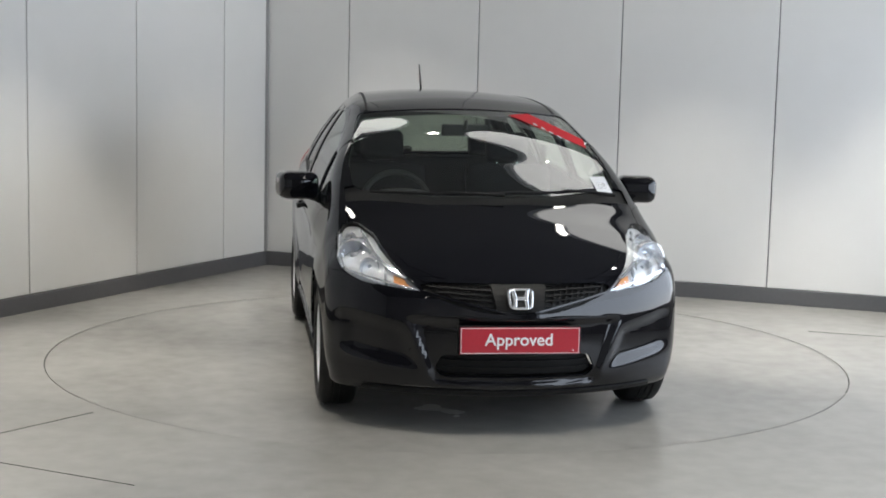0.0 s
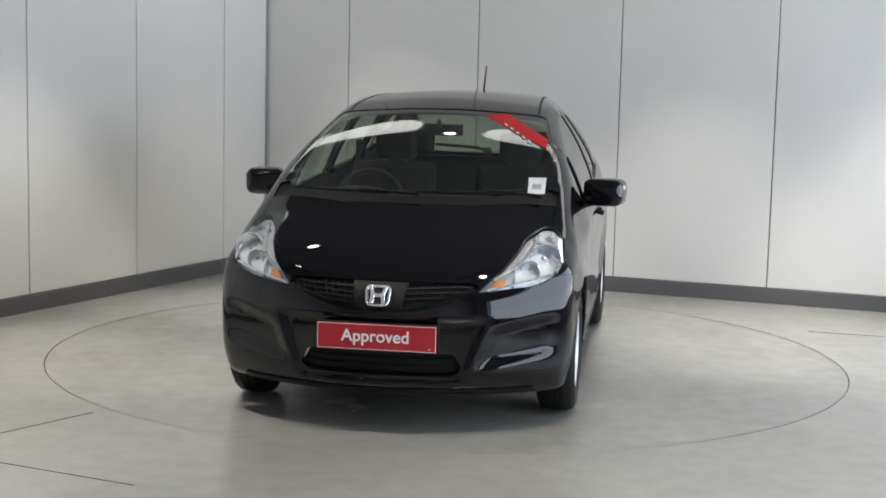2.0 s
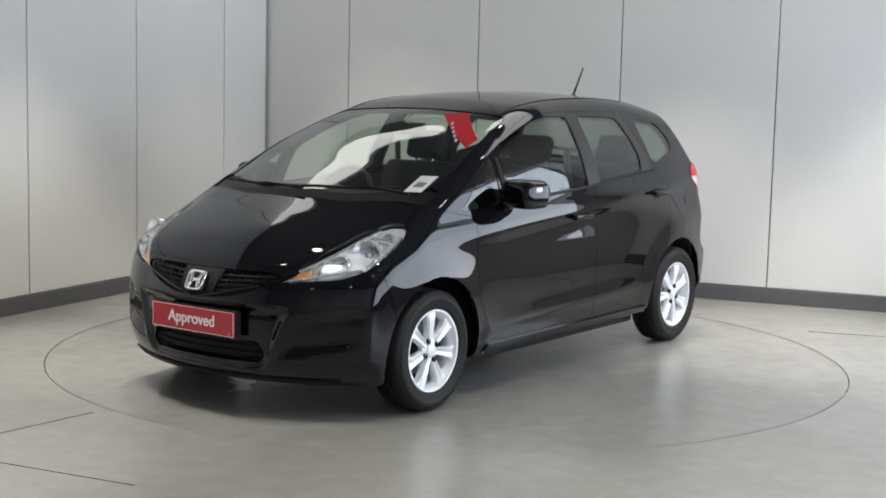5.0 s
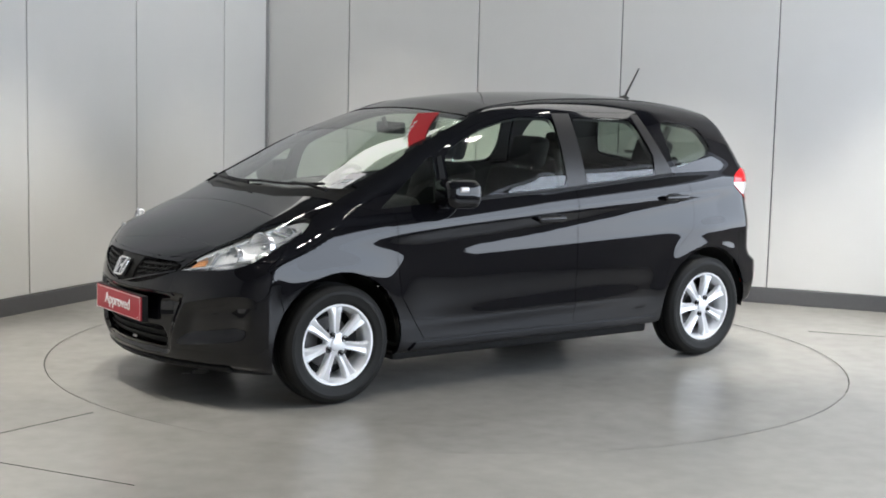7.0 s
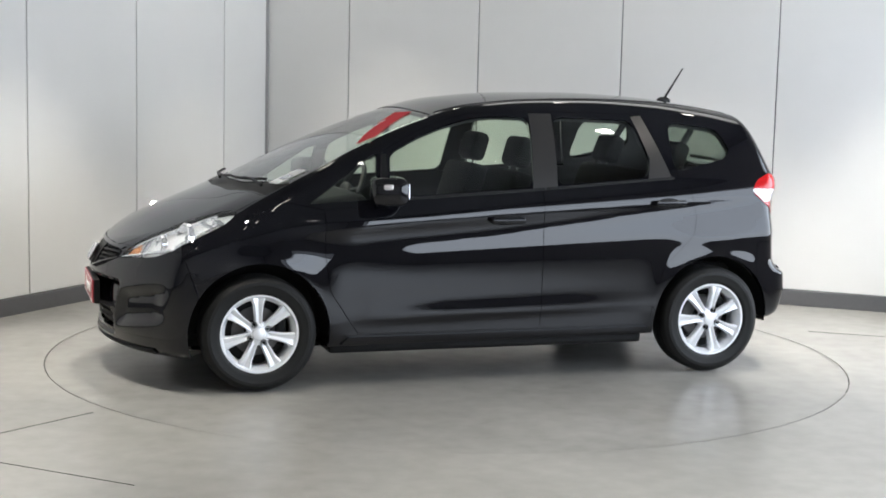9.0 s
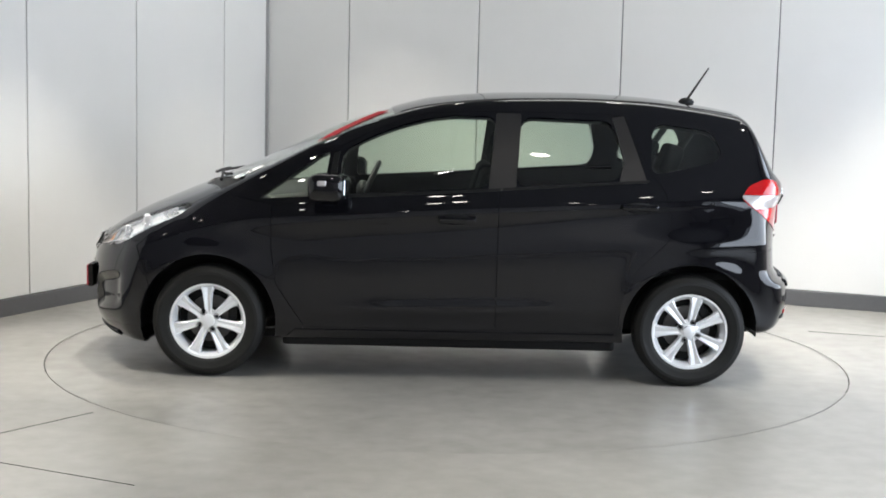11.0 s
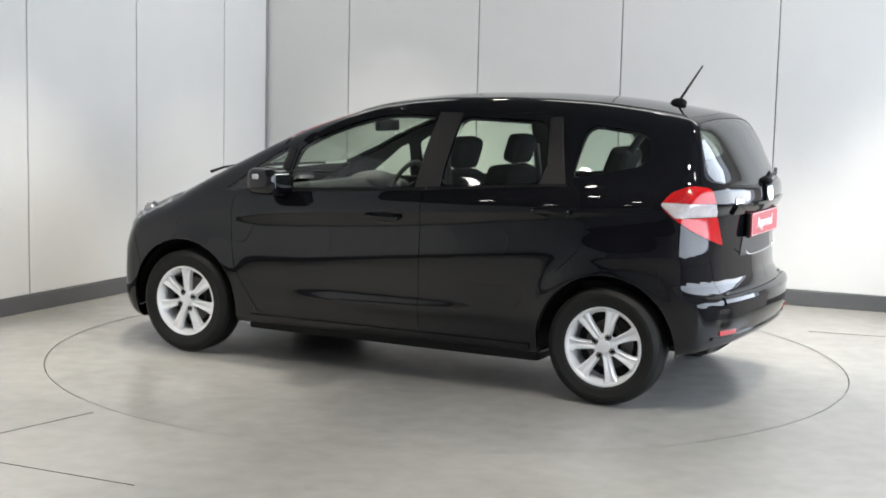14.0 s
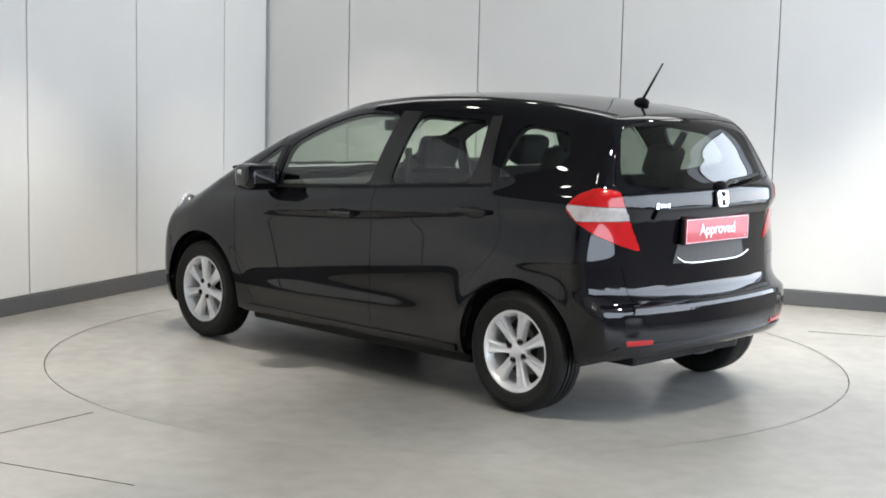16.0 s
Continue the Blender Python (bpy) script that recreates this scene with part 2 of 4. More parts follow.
M_FABRIC = mottle(material("seat_fabric", (0.010, 0.010, 0.0105), 0.9, spec=0.2), (0.008, 0.008, 0.0085), (0.014, 0.014, 0.0145), (30, 400), None, 0.4, 700)
M_CABIN = mottle(material("cabin_plastic", (0.02, 0.02, 0.021), 0.6), (0.017, 0.017, 0.018), (0.026, 0.026, 0.027), (10, 300), None, 0.2, 600)
M_MIRROR = material("mirror_glass", (0.85, 0.86, 0.86), 0.02, 1.0)
M_DISC = mottle(material("brake_disc", (0.16, 0.16, 0.16), 0.4, 0.8), (0.10, 0.09, 0.085), (0.22, 0.22, 0.22), (14, 90), (0.35, 0.55))

WHEEL_X, WHEEL_Z, WHEEL_R = 1.25, 0.291, 0.296


# ---------- the car: one smooth body surface ----------
def curve_of(*pairs):
    xs, ys = np.array(pairs).T
    o = np.argsort(xs)
    xs, ys = xs[o], ys[o]
    dx, dy = np.diff(xs), np.diff(ys)
    sl = dy / dx
    m = np.concatenate([[sl[0]], np.where(sl[1:] * sl[:-1] > 0, 2 * sl[1:] * sl[:-1] / (sl[1:] + sl[:-1] + 1e-12), 0), [sl[-1]]])

    def at(x):
        x = np.clip(x, xs[0], xs[-1])
        i = np.clip(np.searchsorted(xs, x) - 1, 0, len(xs) - 2)
        h = dx[i]
        t = (x - xs[i]) / h
        return ys[i] * (1 + 2 * t) * (1 - t) ** 2 + ys[i + 1] * t * t * (3 - 2 * t) + h * t * (1 - t) * (m[i] * (1 - t) - m[i + 1] * t)
    return at


TOP = curve_of((2.1, 0.50), (1.99, 0.615), (1.94, 0.668), (1.85, 0.737), (1.72, 0.813), (1.52, 0.903), (1.36, 0.971), (1.26, 1.018), (0.97, 1.15),
               (0.65, 1.30), (0.32, 1.415), (0.1, 1.468), (-0.3, 1.502), (-0.65, 1.508), (-1.0, 1.496), (-1.3, 1.466), (-1.5, 1.435), (-1.62, 1.405), (-1.8, 1.30))
NOSE = curve_of((0.15, 1.90), (0.22, 1.965), (0.30, 1.995), (0.42, 2.005), (0.52, 2.0), (0.60, 1.985), (0.68, 1.955), (0.80, 1.90), (1.5, 1.6))
TAIL = curve_of((0.2, -1.75), (0.33, -1.84), (0.45, -1.868), (0.53, -1.862), (0.57, -1.81), (0.62, -1.785), (0.78, -1.778), (0.93, -1.788), (1.0, -1.815), (1.05, -1.81),
                (1.10, -1.775), (1.2, -1.718), (1.32, -1.652), (1.40, -1.602), (1.5, -1.53))
FLOOR_Z = curve_of((2.1, 0.165), (1.6, 0.165), (0.9, 0.205), (-0.9, 0.215), (-1.55, 0.27), (-1.9, 0.33))


def crease(x):
    return 0.862 - 0.072 * x


def step(t):
    t = np.clip(t, 0, 1)
    return t * t * (3 - 2 * t)


def half_width(x, z):
    dz = z - crease(x)
    up, lo = 0.012 * np.logaddexp(0, dz / 0.012), 0.012 * np.logaddexp(0, -dz / 0.012)
    w = 0.840 - 0.09 * up - 0.53 * up ** 2 - 0.012 * lo - 0.055 * lo ** 2
    # rounded shoulder under the windows, sharp crease through the handles with a hollow under it
    w += 0.005 - 0.017 / (1 + np.exp(-(dz - 0.085) / 0.018))
    along_x = np.clip((1.35 - x) / 0.9, 0, 1) * np.clip((x + 1.65) / 0.3, 0, 1)
    w -= 0.015 * along_x * (lo / 0.065) * np.exp(1 - lo / 0.065)
    # low ledge along the doors
    low = z - (0.370 - 0.0226 * x)
    w += 0.009 * np.exp(-(low / np.where(low > 0, 0.060, 0.028)) ** 2) * np.clip((0.95 - np.abs(x + 0.05)) / 0.6, 0, 1)
    w -= 0.10 * np.maximum(0.27 - z, 0)
    for wx, bulge in ((WHEEL_X, 0.012), (-WHEEL_X, 0.016)):
        d = np.hypot(x - wx, z - WHEEL_Z)
        w += bulge * np.exp(-((d - 0.335) / 0.095) ** 2) * np.clip((z - 0.22) / 0.12, 0, 1)
    w += 0.010 * np.exp(-((x + 1.32) / 0.22) ** 2 - ((z - 0.745) / 0.055) ** 2)
    f = np.maximum(x - 1.15, 0) / 0.85
    w *= 1 - 0.085 * f ** 2
    b = np.maximum(-1.0 - x, 0) / 0.85
    w *= 1 - 0.060 * b ** 2
    # the cabin draws in towards the rear, the wings towards the front
    w -= 0.11 * np.maximum((z - 0.75) / 0.62, 0) ** 1.3 * np.clip(-x / 1.2, 0, 1.6)
    w -= np.maximum((z - 0.85) / 0.4, 0) ** 1.2 * (0.018 + 0.016 * np.clip(x / 0.5, 0, 1))
    w -= 0.028 * step((z - 0.6) / 0.25) * step((x - 0.7) / 0.6)
    return w


def bumper_hollows(y, z):
    """How far the front bumper lies back: the middle round the plate, and a pocket at each corner over a blade."""
    edge = 0.265 + 0.385 * z
    mid = 0.026 * step((edge - y) / 0.060 + 0.5) * step((0.536 - z) / 0.045) * step((z - 0.222) / 0.034)
    top, low = 0.47 + 0.22 * (y - 0.42), 0.285 + 0.16 * (y - 0.42)
    pocket = 0.030 * step((y - edge - 0.012) / 0.075) * step((top + 0.01 - z) / 0.06) * step((z - low + 0.01) / 0.075) * step((0.80 - y) / 0.12)
    return mid + pocket


def bumper_back(y, z):
    """The rear bumper's corner pockets."""
    return 0.006 * step((y - 0.55) / 0.045) * step((0.68 - y) / 0.045) * step((0.51 - z) / 0.04) * step((z - 0.395) / 0.04)


def smax(a, b, k):
    return np.maximum(a, b) + np.maximum(k - np.abs(a - b), 0) ** 2 / (4 * k)


def body(p):
    x, y, z = p[:, 0], np.abs(p[:, 1]), p[:, 2]
    drop = 0.05 * (y / 0.6) ** 2 + 0.10 * np.maximum(y - 0.55, 0) ** 2 * 8 * (x > 1.0) * np.clip((x - 1.0) / 0.4, 0, 1)
    f = z - TOP(x) + drop
    f = smax(f, (y - half_width(x, z)) * 1.0, 0.055)
    f = smax(f, x - NOSE(z) + 0.46 * y ** 2 + 0.25 * np.maximum(y - 0.5, 0) ** 2 + bumper_hollows(y, z), 0.05)
    f = smax(f, TAIL(z) + 0.18 * y ** 2 + (0.45 + 0.65 * step((z - 0.75) / 0.25)) * np.maximum(y - 0.5, 0) ** 2 - x + bumper_back(y, z), 0.045)
    return smax(f, FLOOR_Z(x) - z, 0.04)


def slope(p):
    """The ways out of the body at points on it."""
    g = np.stack([body(p + np.eye(3)[k] * 1e-3) - body(p - np.eye(3)[k] * 1e-3) for k in range(3)], -1)
    return g / np.linalg.norm(g, axis=1)[:, None]


def solve_surface(q, d, far):
    lo, hi = np.zeros(len(q)), far.copy()
    for _ in range(34):
        mid_ = (lo + hi) / 2
        inside = body(q + d * mid_[:, None]) < 0
        lo, hi = np.where(inside, mid_, lo), np.where(inside, hi, mid_)
    return q + d * lo[:, None]


def body_mesh():
    lo, hi = np.array((-2.0, -0.95, 0.05)), np.array((2.15, 0.95, 1.65))
    nx, ny, nz = 150, 84, 80
    bm = bmesh.new()
    keys = {}
    pts, quads = [], []

    def vert(i, j, k):
        key = (i, j, k)
        if key not in keys:
            keys[key] = len(pts)
            pts.append((i / nx, j / ny, k / nz))
        return keys[key]
    for i in range(nx):
        for j in range(ny):
            quads.append((vert(i, j, nz), vert(i + 1, j, nz), vert(i + 1, j + 1, nz), vert(i, j + 1, nz)))
            quads.append((vert(i, j, 0), vert(i, j + 1, 0), vert(i + 1, j + 1, 0), vert(i + 1, j, 0)))
        for k in range(nz):
            quads.append((vert(i, 0, k), vert(i + 1, 0, k), vert(i + 1, 0, k + 1), vert(i, 0, k + 1)))
            quads.append((vert(i, ny, k), vert(i, ny, k + 1), vert(i + 1, ny, k + 1), vert(i + 1, ny, k)))
    for j in range(ny):
        for k in range(nz):
            quads.append((vert(0, j, k), vert(0, j, k + 1), vert(0, j + 1, k + 1), vert(0, j + 1, k)))
            quads.append((vert(nx, j, k), vert(nx, j + 1, k), vert(nx, j + 1, k + 1), vert(nx, j, k + 1)))
    p = lo + np.array(pts) * (hi - lo)
    q = np.stack([np.clip(p[:, 0] * 0.86, -1.5, 1.55), p[:, 1] * 0.25, 0.42 + (p[:, 2] - 0.42) * np.where(p[:, 0] < 0.7, 0.45, 0.12)], -1)
    d = p - q
    n = np.linalg.norm(d, axis=1)
    s = solve_surface(q, d / n[:, None], n * 1.15)
    vs = [bm.verts.new(c) for c in s]
    for f in quads:
        bm.faces.new([vs[i] for i in f])
    bm.normal_update()
    return bm


def rounded(poly, r, seg=4):
    out, n = [], len(poly)
    for i in range(n):
        a, b, c = (Vector(poly[(i + k) % n]) for k in (-1, 0, 1))
        u, v = (a - b), (c - b)
        t = min(r, u.length * 0.45, v.length * 0.45)
        p0, p1 = b + u.normalized() * t, b + v.normalized() * t
        for k in range(seg + 1):
            w = k / seg
            out.append(tuple(p0 * (1 - w) ** 2 + b * 2 * w * (1 - w) + p1 * w * w))
    return out


def inside(poly, u, v):
    c = False
    for (x0, y0), (x1, y1) in zip(poly, poly[1:] + poly[:1]):
        if (y0 > v) != (y1 > v) and u < (x1 - x0) * (v - y0) / (y1 - y0) + x0:
            c = not c
    return c


VIEWS = {  # axis of u, axis of v, the way the outline looks
    "left": (Vector((1, 0, 0)), Vector((0, 0, 1)), Vector((0, 1, 0))),
    "right": (Vector((1, 0, 0)), Vector((0, 0, 1)), Vector((0, -1, 0))),
    "front": (Vector((0, 1, 0)), Vector((0, 0, 1)), Vector((1, 0, 0))),
    "back": (Vector((0, 1, 0)), Vector((0, 0, 1)), Vector((-1, 0, 0))),
    "top": (Vector((1, 0, 0)), Vector((0, 1, 0)), Vector((0, 0, 1))),
    "front_left": (Vector((-0.66, 0.75, 0)), Vector((0, 0, 1)), Vector((0.75, 0.66, 0))),
    "front_right": (Vector((-0.66, -0.75, 0)), Vector((0, 0, 1)), Vector((0.75, -0.66, 0))),
    "back_left": (Vector((0.75, 0.66, 0)), Vector((0, 0, 1)), Vector((-0.66, 0.75, 0))),
    "back_right": (Vector((0.75, -0.66, 0)), Vector((0, 0, 1)), Vector((-0.66, -0.75, 0))),
}


def knife(bm, layer, poly, view, value, over, facing=0.05, test=None):
    """Cuts the outline into the surface that faces the view and gives the faces inside it a number."""
    au, av, aw = VIEWS[view]
    us, vs = [p[0] for p in poly], [p[1] for p in poly]
    u0, u1, v0, v1 = min(us) - 0.05, max(us) + 0.05, min(vs) - 0.05, max(vs) + 0.05

    def near(f):
        c = f.calc_center_median()
        return f.normal.dot(aw) > facing - 0.1 and u0 < c.dot(au) < u1 and v0 < c.dot(av) < v1 and (not test or test(c))
    cand = {f for f in bm.faces if f[layer] in over and near(f)}
    for a, b in zip(poly, poly[1:] + poly[:1]):
        e = Vector((b[0] - a[0], b[1] - a[1]))
        if e.length < 1e-6:
            continue
        m0, m1 = min(a[0], b[0]) - 0.035, max(a[0], b[0]) + 0.035
        k0, k1 = min(a[1], b[1]) - 0.035, max(a[1], b[1]) + 0.035
        fs = []
        for f in cand:
            c = f.calc_center_median()
            if m0 < c.dot(au) < m1 and k0 < c.dot(av) < k1:
                fs.append(f)
        if not fs:
            continue
        fs.sort(key=lambda f: tuple(f.calc_center_median()))
        es = {x for f in fs for x in f.edges}
        ws = {x for f in fs for x in f.verts}
        got = bmesh.ops.bisect_plane(bm, geom=list(ws) + list(es) + fs, dist=1e-5, plane_co=au * a[0] + av * a[1], plane_no=(au * -e.y + av * e.x).normalized())
        cand |= {g for g in got["geom"] if isinstance(g, bmesh.types.BMFace)}
        cand = {f for f in cand if f.is_valid}
    for f in cand:
        f.normal_update()
        if f[layer] in over and near(f) and f.normal.dot(aw) > facing:
            c = f.calc_center_median()
            if inside(poly, c.dot(au), c.dot(av)):
                f[layer] = value


LIFTED = {}


def lift(bm, layer, value, rim=0.014, gap=0.0022, push=0.0):
    """Takes a numbered region out as a panel of its own with edges turned in, so that a joint stays round it."""
    keep = bmesh.new()
    twin = {}
    for f in bm.faces:
        if f[layer] == value:
            keep.faces.new([twin[v] if v in twin else twin.setdefault(v, keep.verts.new(v.co)) for v in f.verts])
    if not keep.faces:
        return keep
    keep.normal_update()
    normals = {v: v.normal.copy() for v in keep.verts}
    if push:
        for v in keep.verts:
            v.co += normals[v] * push
    LIFTED["faces"] = len(keep.faces)
    border = [e for e in keep.edges if e.is_boundary]
    if gap:
        move = {}
        for e in border:
            f = e.link_faces[0]
            t = (e.verts[1].co - e.verts[0].co).normalized()
            w = f.normal.cross(t)
            if w.dot(f.calc_center_median() - e.verts[0].co) < 0:
                w = -w
            for v in e.verts:
                move.setdefault(v, []).append(w)
        for v, ws in move.items():
            s = sum(ws, Vector())
            if s.length > 1e-6:
                v.co += s.normalized() * gap
    if rim:
        got = bmesh.ops.extrude_edge_only(keep, edges=border)["geom"]
        nv = [g for g in got if isinstance(g, bmesh.types.BMVert)]
        keep.verts.index_update()
        src = {}
        for v in nv:
            for e in v.link_edges:
                o = e.other_vert(v)
                if o in normals:
                    src[v] = normals[o]
        for v in nv:
            v.co -= src.get(v, Vector()) * rim
        for e in border:
            e.smooth = False
    for f in keep.faces:
        f.smooth = True
    return keep


def mirror_poly(poly):
    return [(-u, v) for u, v in poly][::-1]


BODY, WS, HOOD, COWL, GRILLE, LOWER, FOG, HEAD, TAILL, HATCH, BGLASS, FBUMP, RBUMP, WING = range(14)
hatchback = tagged(new("hatchback_car"), "glossy black five-door hatchback with silver alloy wheels on a turntable", "car")

shell = body_mesh()
lay = shell.faces.layers.int.new("panel")
ARCH = 0.352
for view, sgn in (("left", 1), ("right", -1)):
    side = lambda c, s=sgn: c.y * s > 0.35
    for wx in (WHEEL_X, -WHEEL_X):
        circle = [(wx + ARCH * math.cos(a * math.pi / 18), WHEEL_Z + ARCH * math.sin(a * math.pi / 18)) for a in range(36)]
        knife(shell, lay, circle, view, 99, {BODY}, -0.6, lambda c, s=sgn: c.y * s > 0.5)
bmesh.ops.delete(shell, geom=[f for f in shell.faces if f[lay] == 99], context="FACES")

# windscreen, cowl, bonnet from above
hi_test = lambda c: c.z > 0.55
knife(shell, lay, rounded([(1.275, 0), (1.25, 0.30), (1.10, 0.655), (0.86, 0.665), (0.30, 0.565), (0.335, 0.3), (0.345, 0), (0.335, -0.3), (0.30, -0.565), (0.86, -0.665), (1.10, -0.655), (1.25, -0.30)], 0.05), "top", WS, {BODY}, 0.05, lambda c: c.z > 0.9)
knife(shell, lay, [(1.36, 0), (1.335, 0.32), (1.20, 0.70), (1.08, 0.70), (1.08, -0.70), (1.20, -0.70), (1.335, -0.32)], "top", COWL, {BODY}, 0.2, lambda c: c.z > 0.85)
for view in ("front_left", "front_right"):
    s = 1 if view == "front_left" else -1
    knife(shell, lay, rounded([(-0.935, 0.637), (-0.842, 0.702), (-0.735, 0.768), (-0.55, 0.854), (-0.41, 0.893), (-0.345, 0.887), (-0.365, 0.83), (-0.447, 0.764), (-0.54, 0.702), (-0.645, 0.664), (-0.79, 0.650)], 0.025),
          view, HEAD if s > 0 else 50, {BODY}, 0.05, lambda c, s=s: c.x > 1.2 and c.y * s > 0.2)
knife(shell, lay, rounded([(0, 0.69), (0.25, 0.692), (0.43, 0.665), (0.41, 0.635), (0.28, 0.585), (0.15, 0.555), (0, 0.55), (-0.15, 0.555), (-0.28, 0.585), (-0.41, 0.635), (-0.43, 0.665), (-0.25, 0.692)], 0.03), "front", GRILLE, {BODY}, 0.05, lambda c: c.x > 1.5)
knife(shell, lay, rounded([(0.33, 0.365), (0.36, 0.30), (0.33, 0.265), (-0.33, 0.265), (-0.36, 0.30), (-0.33, 0.365)], 0.025), "front", LOWER, {BODY}, 0.05, lambda c: c.x > 1.5)
knife(shell, lay, [(1.36, 0), (1.335, 0.32), (1.21, 0.70), (1.40, 0.705), (1.56, 0.61), (1.72, 0.515), (1.80, 0.47), (1.87, 0.36), (1.925, 0.2), (1.945, 0), (1.925, -0.2), (1.87, -0.36), (1.80, -0.47), (1.72, -0.515), (1.56, -0.61), (1.40, -0.705), (1.21, -0.70), (1.335, -0.32)],
      "top", HOOD, {BODY}, 0.1, lambda c: c.z > 0.6)
# tail lights, rear glass, tailgate
for view in ("back_left", "back_right"):
    s = 1 if view == "back_left" else -1
    test = lambda c, s=s: c.x < -1.2 and c.y * s > 0.3
    knife(shell, lay, rounded([(-0.605, 0.99), (-0.66, 1.05), (-0.75, 1.088), (-0.855, 1.075), (-0.90, 0.95), (-0.965, 0.79), (-0.86, 0.825), (-0.74, 0.875), (-0.655, 0.93)], 0.025), view, TAILL if s > 0 else 52, {BODY}, 0.05, test)
    knife(shell, lay, [(-0.60, 1.006), (-0.905, 1.000), (-0.905, 0.938), (-0.66, 0.934)], view, 53 if s > 0 else 54, {TAILL, 52}, 0.0, test)
knife(shell, lay, rounded([(0, 1.075), (0.4, 1.08), (0.610, 1.115), (0.535, 1.30), (0.465, 1.372), (0.3, 1.392), (0, 1.398), (-0.3, 1.392), (-0.465, 1.372), (-0.535, 1.30), (-0.610, 1.115), (-0.4, 1.08)], 0.04), "back", BGLASS, {BODY}, 0.02, lambda c: c.x < -1.3)
knife(shell, lay, rounded([(0.57, 0.555), (0.62, 0.75), (0.58, 0.79), (0.64, 1.0), (0.645, 1.10), (0.55, 1.33), (0.48, 1.40), (0, 1.425), (-0.48, 1.40), (-0.55, 1.33), (-0.645, 1.10), (-0.64, 1.0), (-0.58, 0.79), (-0.62, 0.75), (-0.57, 0.555)], 0.02), "back", HATCH, {BODY}, 0.02, lambda c: c.x < -1.3)
knife(shell, lay, [(0.95, 0.715), (-0.95, 0.715), (-0.95, 0.1), (0.95, 0.1)], "back", RBUMP, {BODY}, -2, lambda c: c.x < -1.52)
# sides: windows, doors, front wing
Q_GLASS = [(1.005, 0.930), (0.665, 0.955), (0.632, 1.185), (0.70, 1.150)]
F_GLASS = [(0.585, 0.965), (-0.185, 1.016), (-0.225, 1.375), (0.0, 1.378), (0.12, 1.362), (0.28, 1.318), (0.42, 1.262), (0.565, 1.185)]
R_GLASS = [(-0.33, 1.026), (-0.86, 1.066), (-0.89, 1.16), (-0.835, 1.365), (-0.36, 1.378)]
C_GLASS = [(-1.025, 1.09), (-1.36, 1.165), (-1.41, 1.21), (-1.365, 1.325), (-1.05, 1.362)]
PILLARS = [[(-0.187, 0.998), (-0.328, 1.008), (-0.358, 1.395), (-0.228, 1.395)], [(-0.862, 1.05), (-1.01, 1.055), (-0.90, 1.392), (-0.837, 1.385), (-0.892, 1.16)]]
F_DOOR = rounded([(0.75, 0.275), (0.90, 0.50), (0.925, 0.68), (0.925, 0.905), (0.645, 0.925), (0.61, 1.19), (0.42, 1.29), (0.28, 1.345), (0.12, 1.39), (-0.245, 1.405), (-0.238, 0.275)], 0.03)
R_DOOR = rounded([(-0.238, 0.275), (-0.245, 1.405), (-0.85, 1.40), (-0.915, 1.38), (-1.03, 1.10), (-1.10, 1.02), (-1.14, 0.86), (-1.12, 0.76), (-0.955, 0.60), (-0.885, 0.42), (-0.875, 0.275)], 0.03)
WING_P = [(0.925, 0.905), (0.925, 0.68), (0.90, 0.50), (0.75, 0.275), (0.80, 0.2), (1.50, 0.2), (1.56, 0.50), (1.62, 0.675), (1.42, 0.86), (1.39, 0.915), (1.20, 0.955)]
for view, s in (("left", 1), ("right", -1)):
    o = 60 if s > 0 else 80
    test = lambda c, s=s: c.y * s > 0.4
    for k, (poly, r) in enumerate(((Q_GLASS, 0.025), (F_GLASS, 0.05), (R_GLASS, 0.06), (C_GLASS, 0.07))):
        knife(shell, lay, rounded(poly, r), view, o + k, {BODY}, 0.1, test)
    for k, poly in enumerate(PILLARS):
        knife(shell, lay, poly, view, o + 4 + k, {BODY}, 0.1, test)
    knife(shell, lay, F_DOOR, view, o + 6, {BODY}, 0.0, test)
    knife(shell, lay, R_DOOR, view, o + 7, {BODY}, 0.0, test)
    knife(shell, lay, WING_P, view, o + 8, {BODY}, 0.0, test)
knife(shell, lay, [(0.95, 0.70), (-0.95, 0.70), (-0.95, 0.1), (0.95, 0.1)], "front", FBUMP, {BODY}, -2, lambda c: c.x > 1.52)


def panel(name, value, mat, rim=0.014, gap=0.0022, push=0.0, label="", parent=None):
    bm = lift(shell, lay, value, rim, gap, push)
    ob = part(name, bm, mat, parent or hatchback, label)
    me = ob.data
    co = np.empty(len(me.vertices) * 3)
    me.vertices.foreach_get("co", co)
    way = slope(co.reshape(-1, 3))
    normals = [None] * len(me.loops)
    for p in me.polygons:
        for i in p.loop_indices:
            normals[i] = way[me.loops[i].vertex_index] if p.index < LIFTED["faces"] else p.normal
    me.normals_split_custom_set(normals)
    return ob


